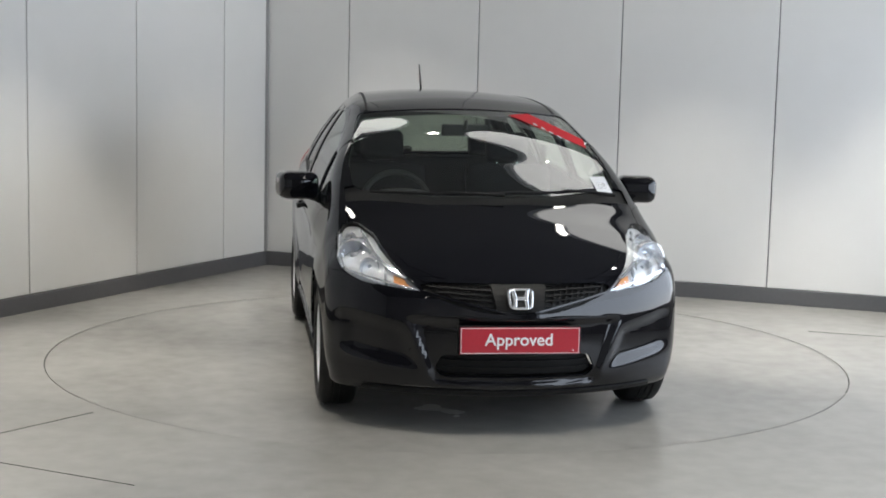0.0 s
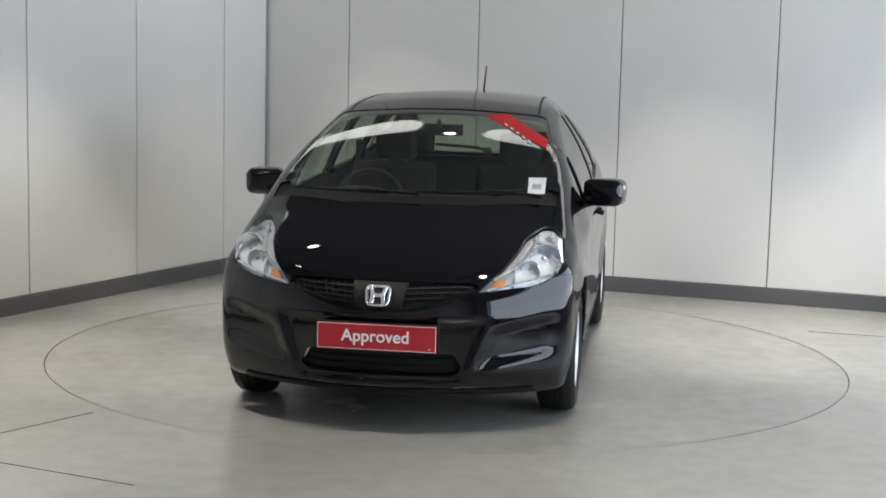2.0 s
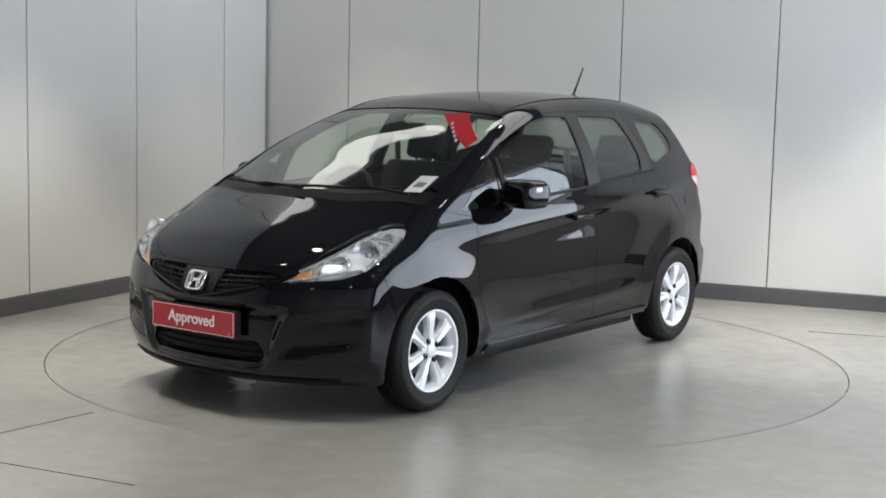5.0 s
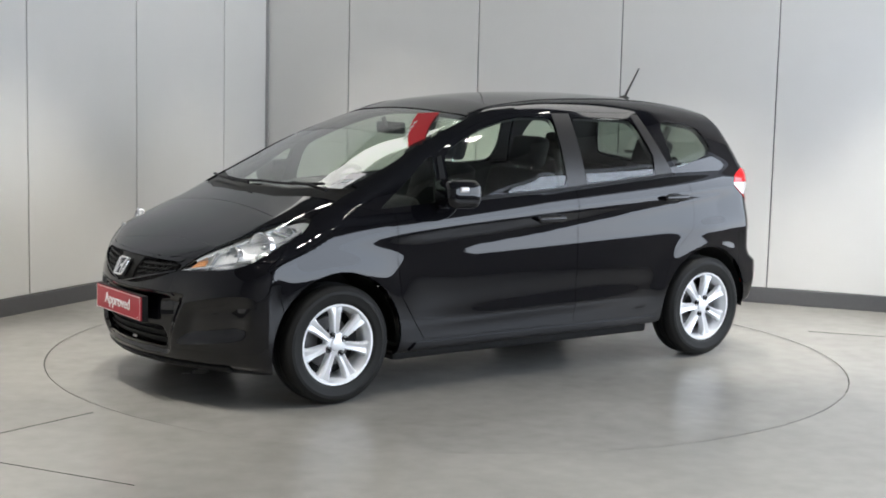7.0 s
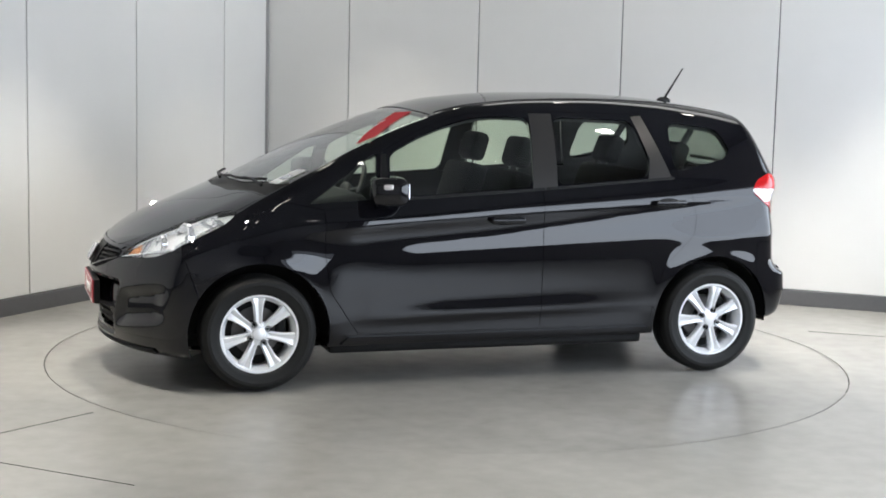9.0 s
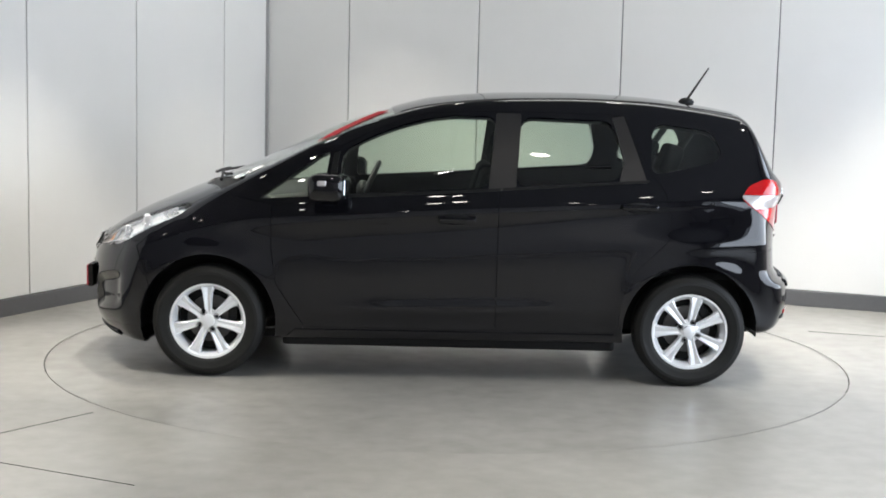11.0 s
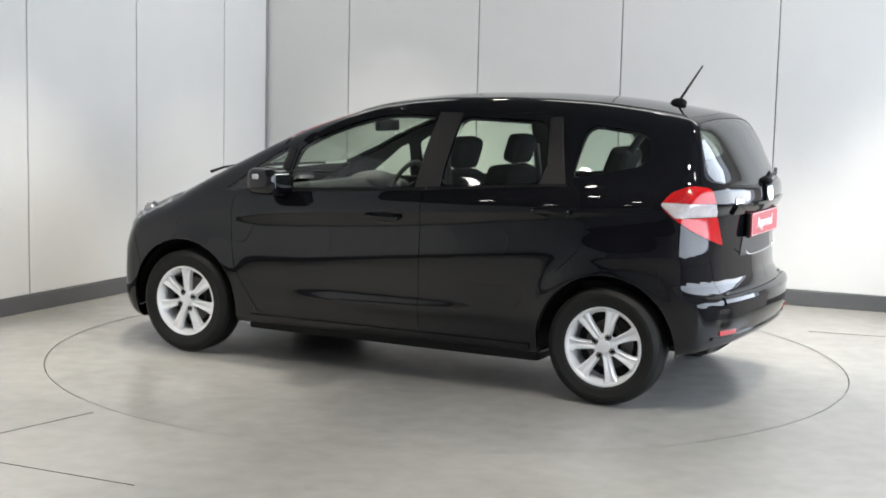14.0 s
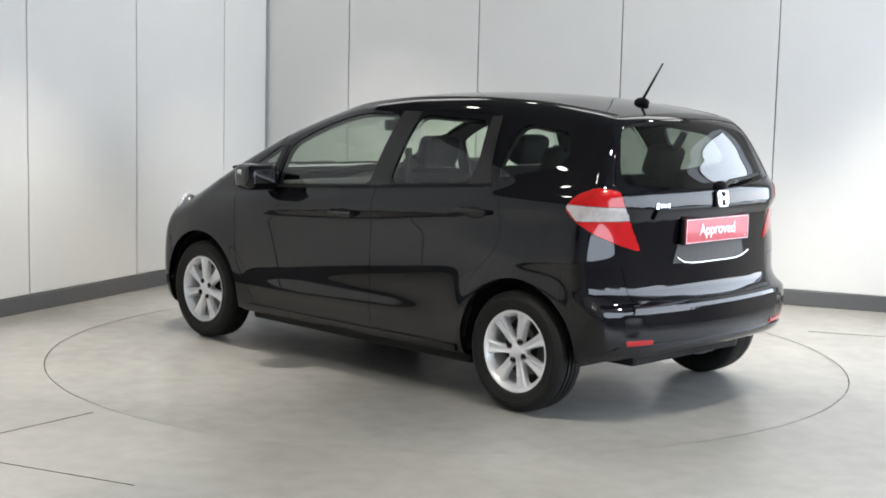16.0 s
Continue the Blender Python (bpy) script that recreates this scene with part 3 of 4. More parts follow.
body_shell = panel("body_shell", BODY, M_PAINT, 0.012, 0.0)
panel("windscreen", WS, M_SCREEN, 0, 0.0, -0.004, "green-tinted laminated windscreen").visible_shadow = False
panel("cowl", COWL, M_TRIM, 0.01, 0.001, -0.012, "matt black plastic scuttle")
panel("bonnet", HOOD, M_PAINT, 0.016, 0.0022)
panel("front_bumper", FBUMP, M_PAINT, 0.014, 0.0018)
panel("rear_bumper", RBUMP, M_PAINT, 0.014, 0.0018)
tailgate = panel("tailgate", HATCH, M_PAINT, 0.016, 0.0022)
panel("rear_window", BGLASS, M_PRIVACY, 0, 0.0, -0.002, "dark tinted heated rear window", tailgate).visible_shadow = False
panel("grille_backing", GRILLE, M_TRIM, 0.012, 0, -0.018, "matt black grille recess")
panel("lower_intake", LOWER, M_TRIM, 0.012, 0, -0.030, "matt black lower air intake")
for v, b in ((HEAD, 1), (50, -1)):
    h = panel("headlight", v, M_REFLECTOR, 0.02, 0.001, -0.030, "clear headlight with chrome reflectors")
    panel("lens", v, M_LENS, 0.012, 0.002, 0.001, "clear headlight cover", h).visible_shadow = False
for v, c in ((TAILL, 53), (52, 54)):
    h = panel("tail_light", v, M_RED_LENS, 0.014, 0.0015, 0.003, "red tail light with a clear band")
    panel("clear_band", c, M_CLEAR_REAR, 0.01, 0.001, 0.002, "clear reversing and indicator lens", h)
DOORS = []
for o in (60, 80):
    f_door = panel("front_door", o + 6, M_PAINT, 0.016, 0.0016)
    r_door = panel("rear_door", o + 7, M_PAINT, 0.016, 0.0016)
    DOORS += [(f_door, o + 6), (r_door, o + 7)]
    panel("front_wing", o + 8, M_PAINT, 0.014, 0.0020)
    panel("quarter_light", o, M_GLASS, 0, 0, -0.003, "small fixed green-tinted window").visible_shadow = False
    panel("window", o + 1, M_GLASS, 0, 0, -0.004, "green-tinted door window", f_door).visible_shadow = False
    panel("window", o + 2, M_GLASS, 0, 0, -0.004, "green-tinted door window", r_door).visible_shadow = False
    panel("rear_quarter_window", o + 3, M_GLASS, 0, 0, -0.003, "fixed green-tinted rear side window").visible_shadow = False
    panel("pillar_trim", o + 4, M_SATIN, 0.01, 0.001, 0.001, "satin black door pillar trim")
    panel("pillar_trim", o + 5, M_SATIN, 0.01, 0.001, 0.001, "satin black door pillar trim")


# ---------- helpers on the body surface ----------
def surface_points(view, uv):
    """Points of the body, and the ways out of it, under places of an outline view."""
    au, av, aw = (np.array(a) for a in VIEWS[view])
    uv = np.array(uv, float)
    base = uv[:, :1] * au + uv[:, 1:] * av
    lo = np.zeros(len(uv))
    steps = np.linspace(2.4, 0.1, 116)
    hit = np.full(len(uv), 0.1)
    done = np.zeros(len(uv), bool)
    for s in steps:
        ins = (body(base + aw * s) < 0) & ~done
        hit[ins], done = s, done | ins
    lo, hi = hit, hit + 0.02
    for _ in range(20):
        m = (lo + hi) / 2
        ins = body(base + aw * m[:, None]) < 0
        lo, hi = np.where(ins, m, lo), np.where(ins, hi, m)
    p = base + aw * lo[:, None]
    g = np.stack([body(p + np.eye(3)[k] * 1e-4) - body(p - np.eye(3)[k] * 1e-4) for k in range(3)], -1)
    return p, g / np.linalg.norm(g, axis=1)[:, None]


def skin(view, corners, n=8, m=4, off=0.002, thick=0.003, bm=None):
    """A thin patch that follows the body between four corners of an outline view."""
    a, b, c, d = (np.array(k, float) for k in corners)
    uv = [(a * (1 - i / n) + b * i / n) * (1 - j / m) + (d * (1 - i / n) + c * i / n) * j / m for j in range(m + 1) for i in range(n + 1)]
    p, g = surface_points(view, uv)
    bm = bm or bmesh.new()
    top = [bm.verts.new(q) for q in p + g * (off + thick)]
    low = [bm.verts.new(q) for q in p + g * off]
    w = n + 1
    for j in range(m):
        for i in range(n):
            k = j * w + i
            bm.faces.new((top[k], top[k + 1], top[k + w + 1], top[k + w]))
            bm.faces.new((low[k], low[k + w], low[k + w + 1], low[k + 1]))
    ring = [*range(n), *(j * w + n for j in range(m)), *(m * w + i for i in range(n, 0, -1)), *(j * w for j in range(m, 0, -1))]
    for x, y in zip(ring, ring[1:] + ring[:1]):
        bm.faces.new((top[x], low[x], low[y], top[y]))
    bmesh.ops.recalc_face_normals(bm, faces=bm.faces)
    return bm


def at_surface(view, u, v, off=0.0):
    """A frame on the body: z out of it, y as near to up as may be."""
    p, g = surface_points(view, [(u, v)])
    zed = Vector(g[0])
    x = Vector((0, 0, 1)).cross(zed).normalized()
    y = zed.cross(x)
    m = Matrix.Identity(4)
    m.col[0][:3], m.col[1][:3], m.col[2][:3], m.col[3][:3] = x, y, zed, Vector(p[0]) + zed * off
    return m


def tube(points, radius, bm=None, seg=8, taper=1.0):
    bm = bm or bmesh.new()
    pts = [Vector(p) for p in points]
    rings = []
    for i, p in enumerate(pts):
        t = (pts[min(i + 1, len(pts) - 1)] - pts[max(i - 1, 0)]).normalized()
        a = t.orthogonal().normalized() if abs(t.z) > 0.9 else t.cross(Vector((0, 0, 1))).normalized()
        b = t.cross(a)
        r = radius * (1 + (taper - 1) * i / (len(pts) - 1))
        rings.append([bm.verts.new(p + a * math.cos(2 * math.pi * k / seg) * r + b * math.sin(2 * math.pi * k / seg) * r) for k in range(seg)])
    for r0, r1 in zip(rings, rings[1:]):
        for k in range(seg):
            bm.faces.new((r0[k], r0[(k + 1) % seg], r1[(k + 1) % seg], r1[k]))
    bm.faces.new(rings[0][::-1])
    bm.faces.new(rings[-1])
    bmesh.ops.recalc_face_normals(bm, faces=bm.faces)
    return bm


def lathe(profile, seg=64):
    """Turns (radius, y) pairs about the y axis."""
    bm = bmesh.new()
    rings = [[bm.verts.new((r * math.cos(2 * math.pi * k / seg), y, r * math.sin(2 * math.pi * k / seg))) for k in range(seg)] for r, y in profile]
    for r0, r1 in zip(rings, rings[1:]):
        for k in range(seg):
            bm.faces.new((r0[k], r0[(k + 1) % seg], r1[(k + 1) % seg], r1[k]))
    bmesh.ops.recalc_face_normals(bm, faces=bm.faces)
    return bm


def ellipsoid(m, size, seg=20):
    bm = bmesh.new()
    bmesh.ops.create_uvsphere(bm, u_segments=seg, v_segments=seg // 2, radius=1.0, matrix=m @ Matrix.Diagonal((*size, 1)))
    return bm


def cushion(size, m, bevel=0.05):
    bm = boxed(size, m, bevel, 4)
    return bm


# ---------- cabin lining behind the outer panels ----------
def lining(name, value, parent, push=-0.035, mat=None):
    bm = bmesh.new()
    twin = {}
    for f in shell.faces:
        if f[lay] == value and f.calc_center_median().z > 0.30:
            bm.faces.new([twin[v] if v in twin else twin.setdefault(v, bm.verts.new(v.co + v.normal * push)) for v in f.verts])
    return smooth(part(name, bm, mat or M_CABIN, parent, "dark grey cabin lining"), 60)


shell.normal_update()
lining("roof_lining", BODY, hatchback)
lining("tailgate_lining", HATCH, tailgate)
for v in (TAILL, 52, 53, 54):
    lining("tail_light_housing", v, hatchback, -0.02)
for door, v in DOORS:
    lining("door_card", v, door)
shell.free()

# ---------- underside and wheel wells ----------
part("floor_pan", boxed((1.75, 1.46, 0.08), pose(0.0, 0, 0.200), 0.02), M_TRIM, hatchback, "dark underbody")
smooth(part("exhaust", tube([(-1.66, -0.42, 0.262), (-1.5, -0.42, 0.25), (-1.2, -0.30, 0.20), (-0.4, -0.12, 0.19), (0.6, -0.05, 0.20)], 0.028), M_DISC, hatchback, "dull metal exhaust pipe"))
part("engine_tray", boxed((0.85, 0.98, 0.06), pose(1.28, 0, 0.185), 0.02), M_TRIM, hatchback, "dark tray under the engine")
part("fuel_tank", boxed((0.85, 1.0, 0.09), pose(-0.05, 0, 0.180), 0.03), M_TRIM, hatchback, "dark tank under the floor")
part("boot_well", boxed((0.50, 0.90, 0.08), pose(-1.42, 0, 0.270), 0.03), M_TRIM, hatchback, "dark well under the boot")
part("rear_axle", boxed((0.12, 1.3, 0.07), pose(-1.22, 0, 0.25), 0.02), M_TRIM, hatchback, "dark rear axle beam")
for wx in (WHEEL_X, -WHEEL_X):
    for s in (1, -1):
        bm = bmesh.new()
        arc = [(wx + 0.352 * math.cos(math.radians(a)), WHEEL_Z + 0.352 * math.sin(math.radians(a))) for a in range(-8, 189, 6)]
        rows = [[bm.verts.new((x, s * y, z)) for x, z in arc] for y in (0.50, 0.79)]
        for i in range(len(arc) - 1):
            bm.faces.new((rows[0][i], rows[0][i + 1], rows[1][i + 1], rows[1][i]))
        bm.faces.new(rows[0])
        smooth(part("wheel_well", bm, M_TRIM, hatchback, "matt black wheel arch liner"))


# ---------- wheels ----------
def make_wheel():
    w = part("wheel", lathe([(0.168, -0.075), (0.190, -0.085), (0.192, -0.078), (0.172, -0.06), (0.168, 0.045), (0.184, 0.062), (0.196, 0.070), (0.197, 0.079), (0.187, 0.078), (0.178, 0.060), (0.171, 0.040), (0.168, 0.0)]), M_ALLOY, hatchback, "silver seven-spoke alloy wheel with black tyre")
    smooth(w, 50)
    tyre_profile = [(0.200, -0.080), (0.222, -0.090), (0.252, -0.090), (0.276, -0.080), (0.287, -0.068), (0.2905, -0.03)]
    for g in (-0.028, 0.0, 0.028):
        tyre_profile += [(0.2905, g - 0.005), (0.284, g - 0.004), (0.284, g + 0.004), (0.2905, g + 0.005)]
    tyre_profile += [(0.287, 0.068), (0.276, 0.080), (0.262, 0.087), (0.260, 0.0895), (0.245, 0.091), (0.243, 0.0895), (0.218, 0.090), (0.200, 0.082), (0.193, 0.070)]
    smooth(part("tyre", lathe(tyre_profile, 72), M_TYRE, w, "black rubber tyre"), 40)
    for k in range(7):
        bm = bmesh.new()
        sec = [(0.030, 0.020, 0.060), (0.06, 0.0185, 0.064), (0.10, 0.021, 0.067), (0.145, 0.026, 0.069), (0.174, 0.036, 0.067), (0.190, 0.046, 0.062)]
        rows = []
        for r, h, y in sec:
            rows.append([bm.verts.new(c) for c in ((-h, y - 0.035, r), (-h, y - 0.006, r), (-h * 0.72, y + 0.001, r), (-h * 0.16, y - 0.004, r), (0, y - 0.007, r), (h * 0.16, y - 0.004, r), (h * 0.72, y + 0.001, r), (h, y - 0.006, r), (h, y - 0.035, r))])
        for r0, r1 in zip(rows, rows[1:]):
            for i in range(8):
                bm.faces.new((r0[i], r0[i + 1], r1[i + 1], r1[i]))
        bmesh.ops.recalc_face_normals(bm, faces=bm.faces)
        bmesh.ops.rotate(bm, verts=bm.verts, matrix=Matrix.Rotation(2 * math.pi * (k + 0.03) / 7, 3, "Y"))
        smooth(part("spoke", bm, M_ALLOY, w), 40)
    smooth(part("hub", lathe([(0.060, 0.03), (0.060, 0.054), (0.052, 0.060), (0.034, 0.062), (0.032, 0.067), (0.024, 0.071), (0.0005, 0.072)], 40), M_ALLOY, w, "silver hub cap"), 40)
    for k in range(4):
        a = math.pi / 4 + k * math.pi / 2 + 0.3
        smooth(part("wheel_nut", lathe([(0.0155, 0.058), (0.015, 0.0665), (0.0125, 0.0665), (0.0115, 0.056), (0.0085, 0.056), (0.0080, 0.066), (0.0005, 0.068)], 16), M_TRIM, w, "dark wheel nut"), 30).location = (0.050 * math.cos(a), 0, 0.050 * math.sin(a))
    smooth(part("brake_disc", lathe([(0.06, -0.02), (0.122, -0.02), (0.122, -0.04), (0.06, -0.04)], 48), M_DISC, w, "dull steel brake disc"), 30)
    part("brake_caliper", boxed((0.05, 0.05, 0.11), pose(-0.12, -0.01, 0.02), 0.012), M_TRIM, w)
    part("brake_shield", lathe([(0.0005, -0.045), (0.168, -0.045)], 40), M_TYRE, w)
    return w


wheel = make_wheel()
wheel.matrix_basis = pose(WHEEL_X, 0.742, WHEEL_Z)
for x, s, a in ((-WHEEL_X, 1, 38), (WHEEL_X, -1, 20), (-WHEEL_X, -1, 60)):
    copy_thing(wheel, pose(x, s * 0.742, WHEEL_Z, 0, 0, 0 if s > 0 else 180) @ pose(0, 0, 0, 0, a, 0))

# ---------- outside details ----------
def text_mesh(word, width):
    cu = bpy.data.curves.new("word", "FONT")
    cu.body, cu.align_x, cu.align_y, cu.size, cu.extrude, cu.offset = word, "CENTER", "CENTER", 1.0, 0.004, 0.012
    ob = new("word", cu)
    bpy.context.view_layer.update()
    me = bpy.data.meshes.new_from_object(ob.evaluated_get(bpy.context.evaluated_depsgraph_get()))
    bpy.data.objects.remove(ob)
    k = width / (max(v.co.x for v in me.vertices) - min(v.co.x for v in me.vertices))
    bm = bmesh.new()
    bm.from_mesh(me)
    bmesh.ops.scale(bm, vec=(k, k, 0.3), verts=bm.verts)
    return bm


def plate(m, name):
    p = part(name, boxed((0.530, 0.116, 0.008), pose(0, 0, 0), 0.003), M_RED_PLATE, hatchback, "red plate with the white word Approved")
    p.matrix_basis = m
    part("word", text_mesh("Approved", 0.300), M_WHITE, p, "white lettering Approved").matrix_basis = pose(-0.005, 0.002, 0.0052)
    for sx, sy, w, h in ((0, 0.0545, 0.524, 0.0022), (0, -0.0545, 0.524, 0.0022), (0.261, 0, 0.0022, 0.107), (-0.261, 0, 0.0022, 0.107)):
        part("border", boxed((w, h, 0.001), pose(sx, sy, 0.0045)), M_WHITE, p)
    part("dot", boxed((0.008, 0.004, 0.001), pose(0.235, -0.043, 0.0048)), M_WHITE, p)


FACE_F = Matrix(((0, 0, 1, 0), (1, 0, 0, 0), (0, 1, 0, 0), (0, 0, 0, 1)))
FACE_B = Matrix(((0, 0, -1, 0), (-1, 0, 0, 0), (0, 1, 0, 0), (0, 0, 0, 1)))
part("plate_holder", boxed((0.03, 0.545, 0.125), pose(1.990, 0, 0.44), 0.006), M_TRIM, hatchback)
plate(Matrix.Translation((2.010, 0, 0.440)) @ FACE_F, "front_plate")
part("plate_holder", boxed((0.02, 0.545, 0.125), pose(-1.792, 0, 0.875), 0.006), M_TRIM, hatchback)
plate(Matrix.Translation((-1.806, 0, 0.877)) @ FACE_B, "rear_plate")
part("plate_surround", skin("back", ((0.30, 0.725), (-0.30, 0.725), (-0.27, 0.815), (0.27, 0.815)), 10, 4, 0.001, 0.003), M_SATIN, tailgate, "satin black panel under the plate")
part("trim_strip", tube([(-1.790, y, 0.722 + 0.035 * (abs(y) / 0.3) ** 6) for y in np.linspace(-0.3, 0.3, 13)], 0.0035), M_CHROME, tailgate, "bright edge under the plate")
garnish = skin("back", ((0.46, 0.942), (-0.46, 0.942), (-0.46, 0.992), (0.46, 0.992)), 28, 4, -0.004, 0.018)
part("tailgate_garnish", garnish, M_PAINT, tailgate, "glossy black bar over the plate")


def emblem(m, s):
    e = part("emblem_plinth", boxed((0.10 * s, 0.085 * s, 0.008), pose(0, 0, 0), 0.003), M_TRIM, hatchback, "chrome badge on a black plinth")
    e.matrix_basis = m
    ring = [(0.046 * s, 0.036 * s), (0.040 * s, -0.040 * s), (-0.040 * s, -0.040 * s), (-0.046 * s, 0.036 * s)]
    loop = [(*p, 0.008) for p in rounded(ring, 0.018 * s)]
    smooth(part("ring", tube(loop + loop[:1], 0.0055 * s), M_CHROME, e, "chrome badge ring"), 60)
    for sx in (1, -1):
        smooth(part("bar", tube([(sx * 0.029 * s, 0.032 * s, 0.008), (sx * 0.019 * s, 0.0, 0.009), (sx * 0.024 * s, -0.034 * s, 0.008)], 0.0085 * s), M_CHROME, e), 60)
    part("link", boxed((0.036 * s, 0.014 * s, 0.008), pose(0, 0.0, 0.008), 0.003), M_CHROME, e)


emblem(at_surface("front", 0, 0.612, 0.012), 1.15)
emblem(at_surface("back", 0, 1.025, 0.006), 0.95)
for k, (dy, h) in enumerate(((0.455, 0.030), (0.430, 0.020), (0.408, 0.018), (0.386, 0.020))):
    part("script_bar", boxed((0.017, h, 0.004), at_surface("back", dy, 1.005, 0.003) @ pose(0, 0, 0, 0, 0, -10), 0.0015, 1), M_CHROME, tailgate, "small bright script bar")

# grille: fine mesh with a plain centre block, and intake slats
for k in range(5):
    z = 0.583 + 0.022 * k
    wide = 0.13 + 0.26 * min(1, (z - 0.553) / 0.085)
    for s in (1, -1):
        if wide > 0.15:
            part("grille_slat", skin("front", ((s * 0.12, z), (s * wide, z + 0.012), (s * wide, z + 0.018), (s * 0.12, z + 0.007)), 10, 1, -0.014, 0.010), M_TRIM, hatchback)
for s in (1, -1):
    for k in range(9):
        y = 0.145 + 0.029 * k
        z0, z1 = 0.562 + 0.24 * (y - 0.12) + 0.008, 0.676
        part("grille_rib", skin("front", ((s * y, z0), (s * (y + 0.006), z0), (s * (y + 0.026), z1), (s * (y + 0.020), z1)), 1, 5, -0.014, 0.007), M_TRIM, hatchback)
part("grille_centre", skin("front", ((-0.10, 0.562), (0.10, 0.562), (0.125, 0.682), (-0.125, 0.682)), 8, 5, -0.012, 0.012), M_TRIM, hatchback, "black block behind the badge")
part("grille_bar", skin("front", ((-0.41, 0.676), (0.41, 0.676), (0.43, 0.690), (-0.43, 0.690)), 30, 2, -0.008, 0.012), M_PAINT, hatchback, "glossy black bar along the grille top")
for s in (1, -1):
    part("grille_edge", skin("front", ((s * 0.03, 0.545), (s * 0.41, 0.632), (s * 0.41, 0.640), (s * 0.03, 0.553)), 20, 1, -0.002, 0.006), M_PAINT, hatchback)
for z in (0.300, 0.332):
    part("intake_slat", skin("front", ((-0.33, z), (0.33, z), (0.33, z + 0.006), (-0.33, z + 0.006)), 18, 1, -0.026, 0.012), M_TRIM, hatchback)
part("bumper_ledge", skin("front", ((-0.42, 0.520), (0.42, 0.520), (0.41, 0.532), (-0.41, 0.532)), 24, 2, -0.004, 0.009), M_PAINT, hatchback, "glossy ledge over the plate")
part("front_lip", skin("front", ((-0.66, 0.185), (0.66, 0.185), (0.66, 0.205), (-0.66, 0.205)), 36, 2, -0.005, 0.014), M_TRIM, hatchback, "matt black bumper lip")

# headlight insides: a large faceted bowl, a small upper one, chrome edges, an amber block at the inner end
def bowl(view, u, v, r, turn, deep=-0.030):
    m = at_surface(view, u, v, deep)
    m = Matrix.Translation(m.translation) @ pose(0, 0, 0, 0, -8, turn)
    bm = lathe([(r * 1.10, -0.010), (r * 1.10, 0.016), (r * 1.02, 0.020), (r * 0.97, 0.012), (r * 0.86, -0.006), (r * 0.62, -0.024), (r * 0.40, -0.034), (r * 0.34, -0.030)], 40)
    bmesh.ops.rotate(bm, verts=bm.verts, matrix=Matrix.Rotation(-math.pi / 2, 3, "Z"))
    ob = smooth(part("headlight_bowl", bm, M_CHROME, hatchback, "bright round headlight reflector"), 24)
    ob.matrix_basis = m
    bm = lathe([(r * 0.34, -0.034), (r * 0.33, -0.012), (r * 0.26, -0.002), (r * 0.12, 0.004), (0.0005, 0.005)], 24)
    bmesh.ops.rotate(bm, verts=bm.verts, matrix=Matrix.Rotation(-math.pi / 2, 3, "Z"))
    smooth(part("bulb_shield", bm, M_LAMPHOUSE, ob, "grey bulb shield"), 40)


for s, view in ((1, "front_left"), (-1, "front_right")):
    bowl(view, -0.535, 0.780, 0.070, s * 14)
    bowl(view, -0.655, 0.738, 0.040, s * 14)
    bowl(view, -0.43, 0.846, 0.024, s * 20)
    part("indicator", skin(view, ((-0.885, 0.650), (-0.805, 0.660), (-0.790, 0.702), (-0.838, 0.690)), 5, 4, -0.024, 0.012), M_AMBER, hatchback, "amber front indicator")
    part("headlight_bezel", skin(view, ((-0.92, 0.641), (-0.56, 0.700), (-0.56, 0.711), (-0.90, 0.650)), 18, 2, -0.022, 0.018), M_CHROME, hatchback, "bright lower headlight edge")
    part("headlight_bezel", skin(view, ((-0.53, 0.712), (-0.372, 0.835), (-0.385, 0.844), (-0.542, 0.725)), 12, 2, -0.022, 0.018), M_CHROME, hatchback, "bright outer headlight edge")
    part("headlight_bezel", skin(view, ((-0.84, 0.688), (-0.47, 0.862), (-0.465, 0.871), (-0.85, 0.696)), 18, 2, -0.022, 0.016), M_CHROME, hatchback, "bright upper headlight edge")
    part("headlight_divider", skin(view, ((-0.775, 0.655), (-0.765, 0.655), (-0.735, 0.735), (-0.745, 0.735)), 2, 6, -0.024, 0.014), M_LAMPHOUSE, hatchback, "grey divider beside the indicator")
    part("headlight_divider", skin(view, ((-0.53, 0.840), (-0.42, 0.818), (-0.42, 0.825), (-0.53, 0.848)), 6, 1, -0.024, 0.014), M_LAMPHOUSE, hatchback, "grey divider over the large bowl")

# windscreen labels, wipers, mirrors, handles, aerial
part("windscreen_banner", skin("front", ((0.24, 1.380), (0.36, 1.388), (0.605, 1.262), (0.60, 1.222)), 14, 4, 0.0005, 0.0012), M_BANNER, hatchback, "red banner sticker on the windscreen corner")
for k in range(5):
    y = 0.36 + 0.035 * k
    part("banner_bar", skin("front", ((y, 1.334 - 0.56 * (y - 0.36)), (y + 0.018, 1.324 - 0.56 * (y - 0.36)), (y + 0.018, 1.332 - 0.56 * (y - 0.36)), (y, 1.342 - 0.56 * (y - 0.36))), 2, 1, 0.002, 0.0006), M_WHITE, hatchback)
label = part("windscreen_label", skin("front", ((0.555, 1.020), (0.635, 1.020), (0.630, 1.090), (0.545, 1.090)), 4, 4, 0.0005, 0.001), M_WHITE, hatchback, "white paper label on the windscreen")
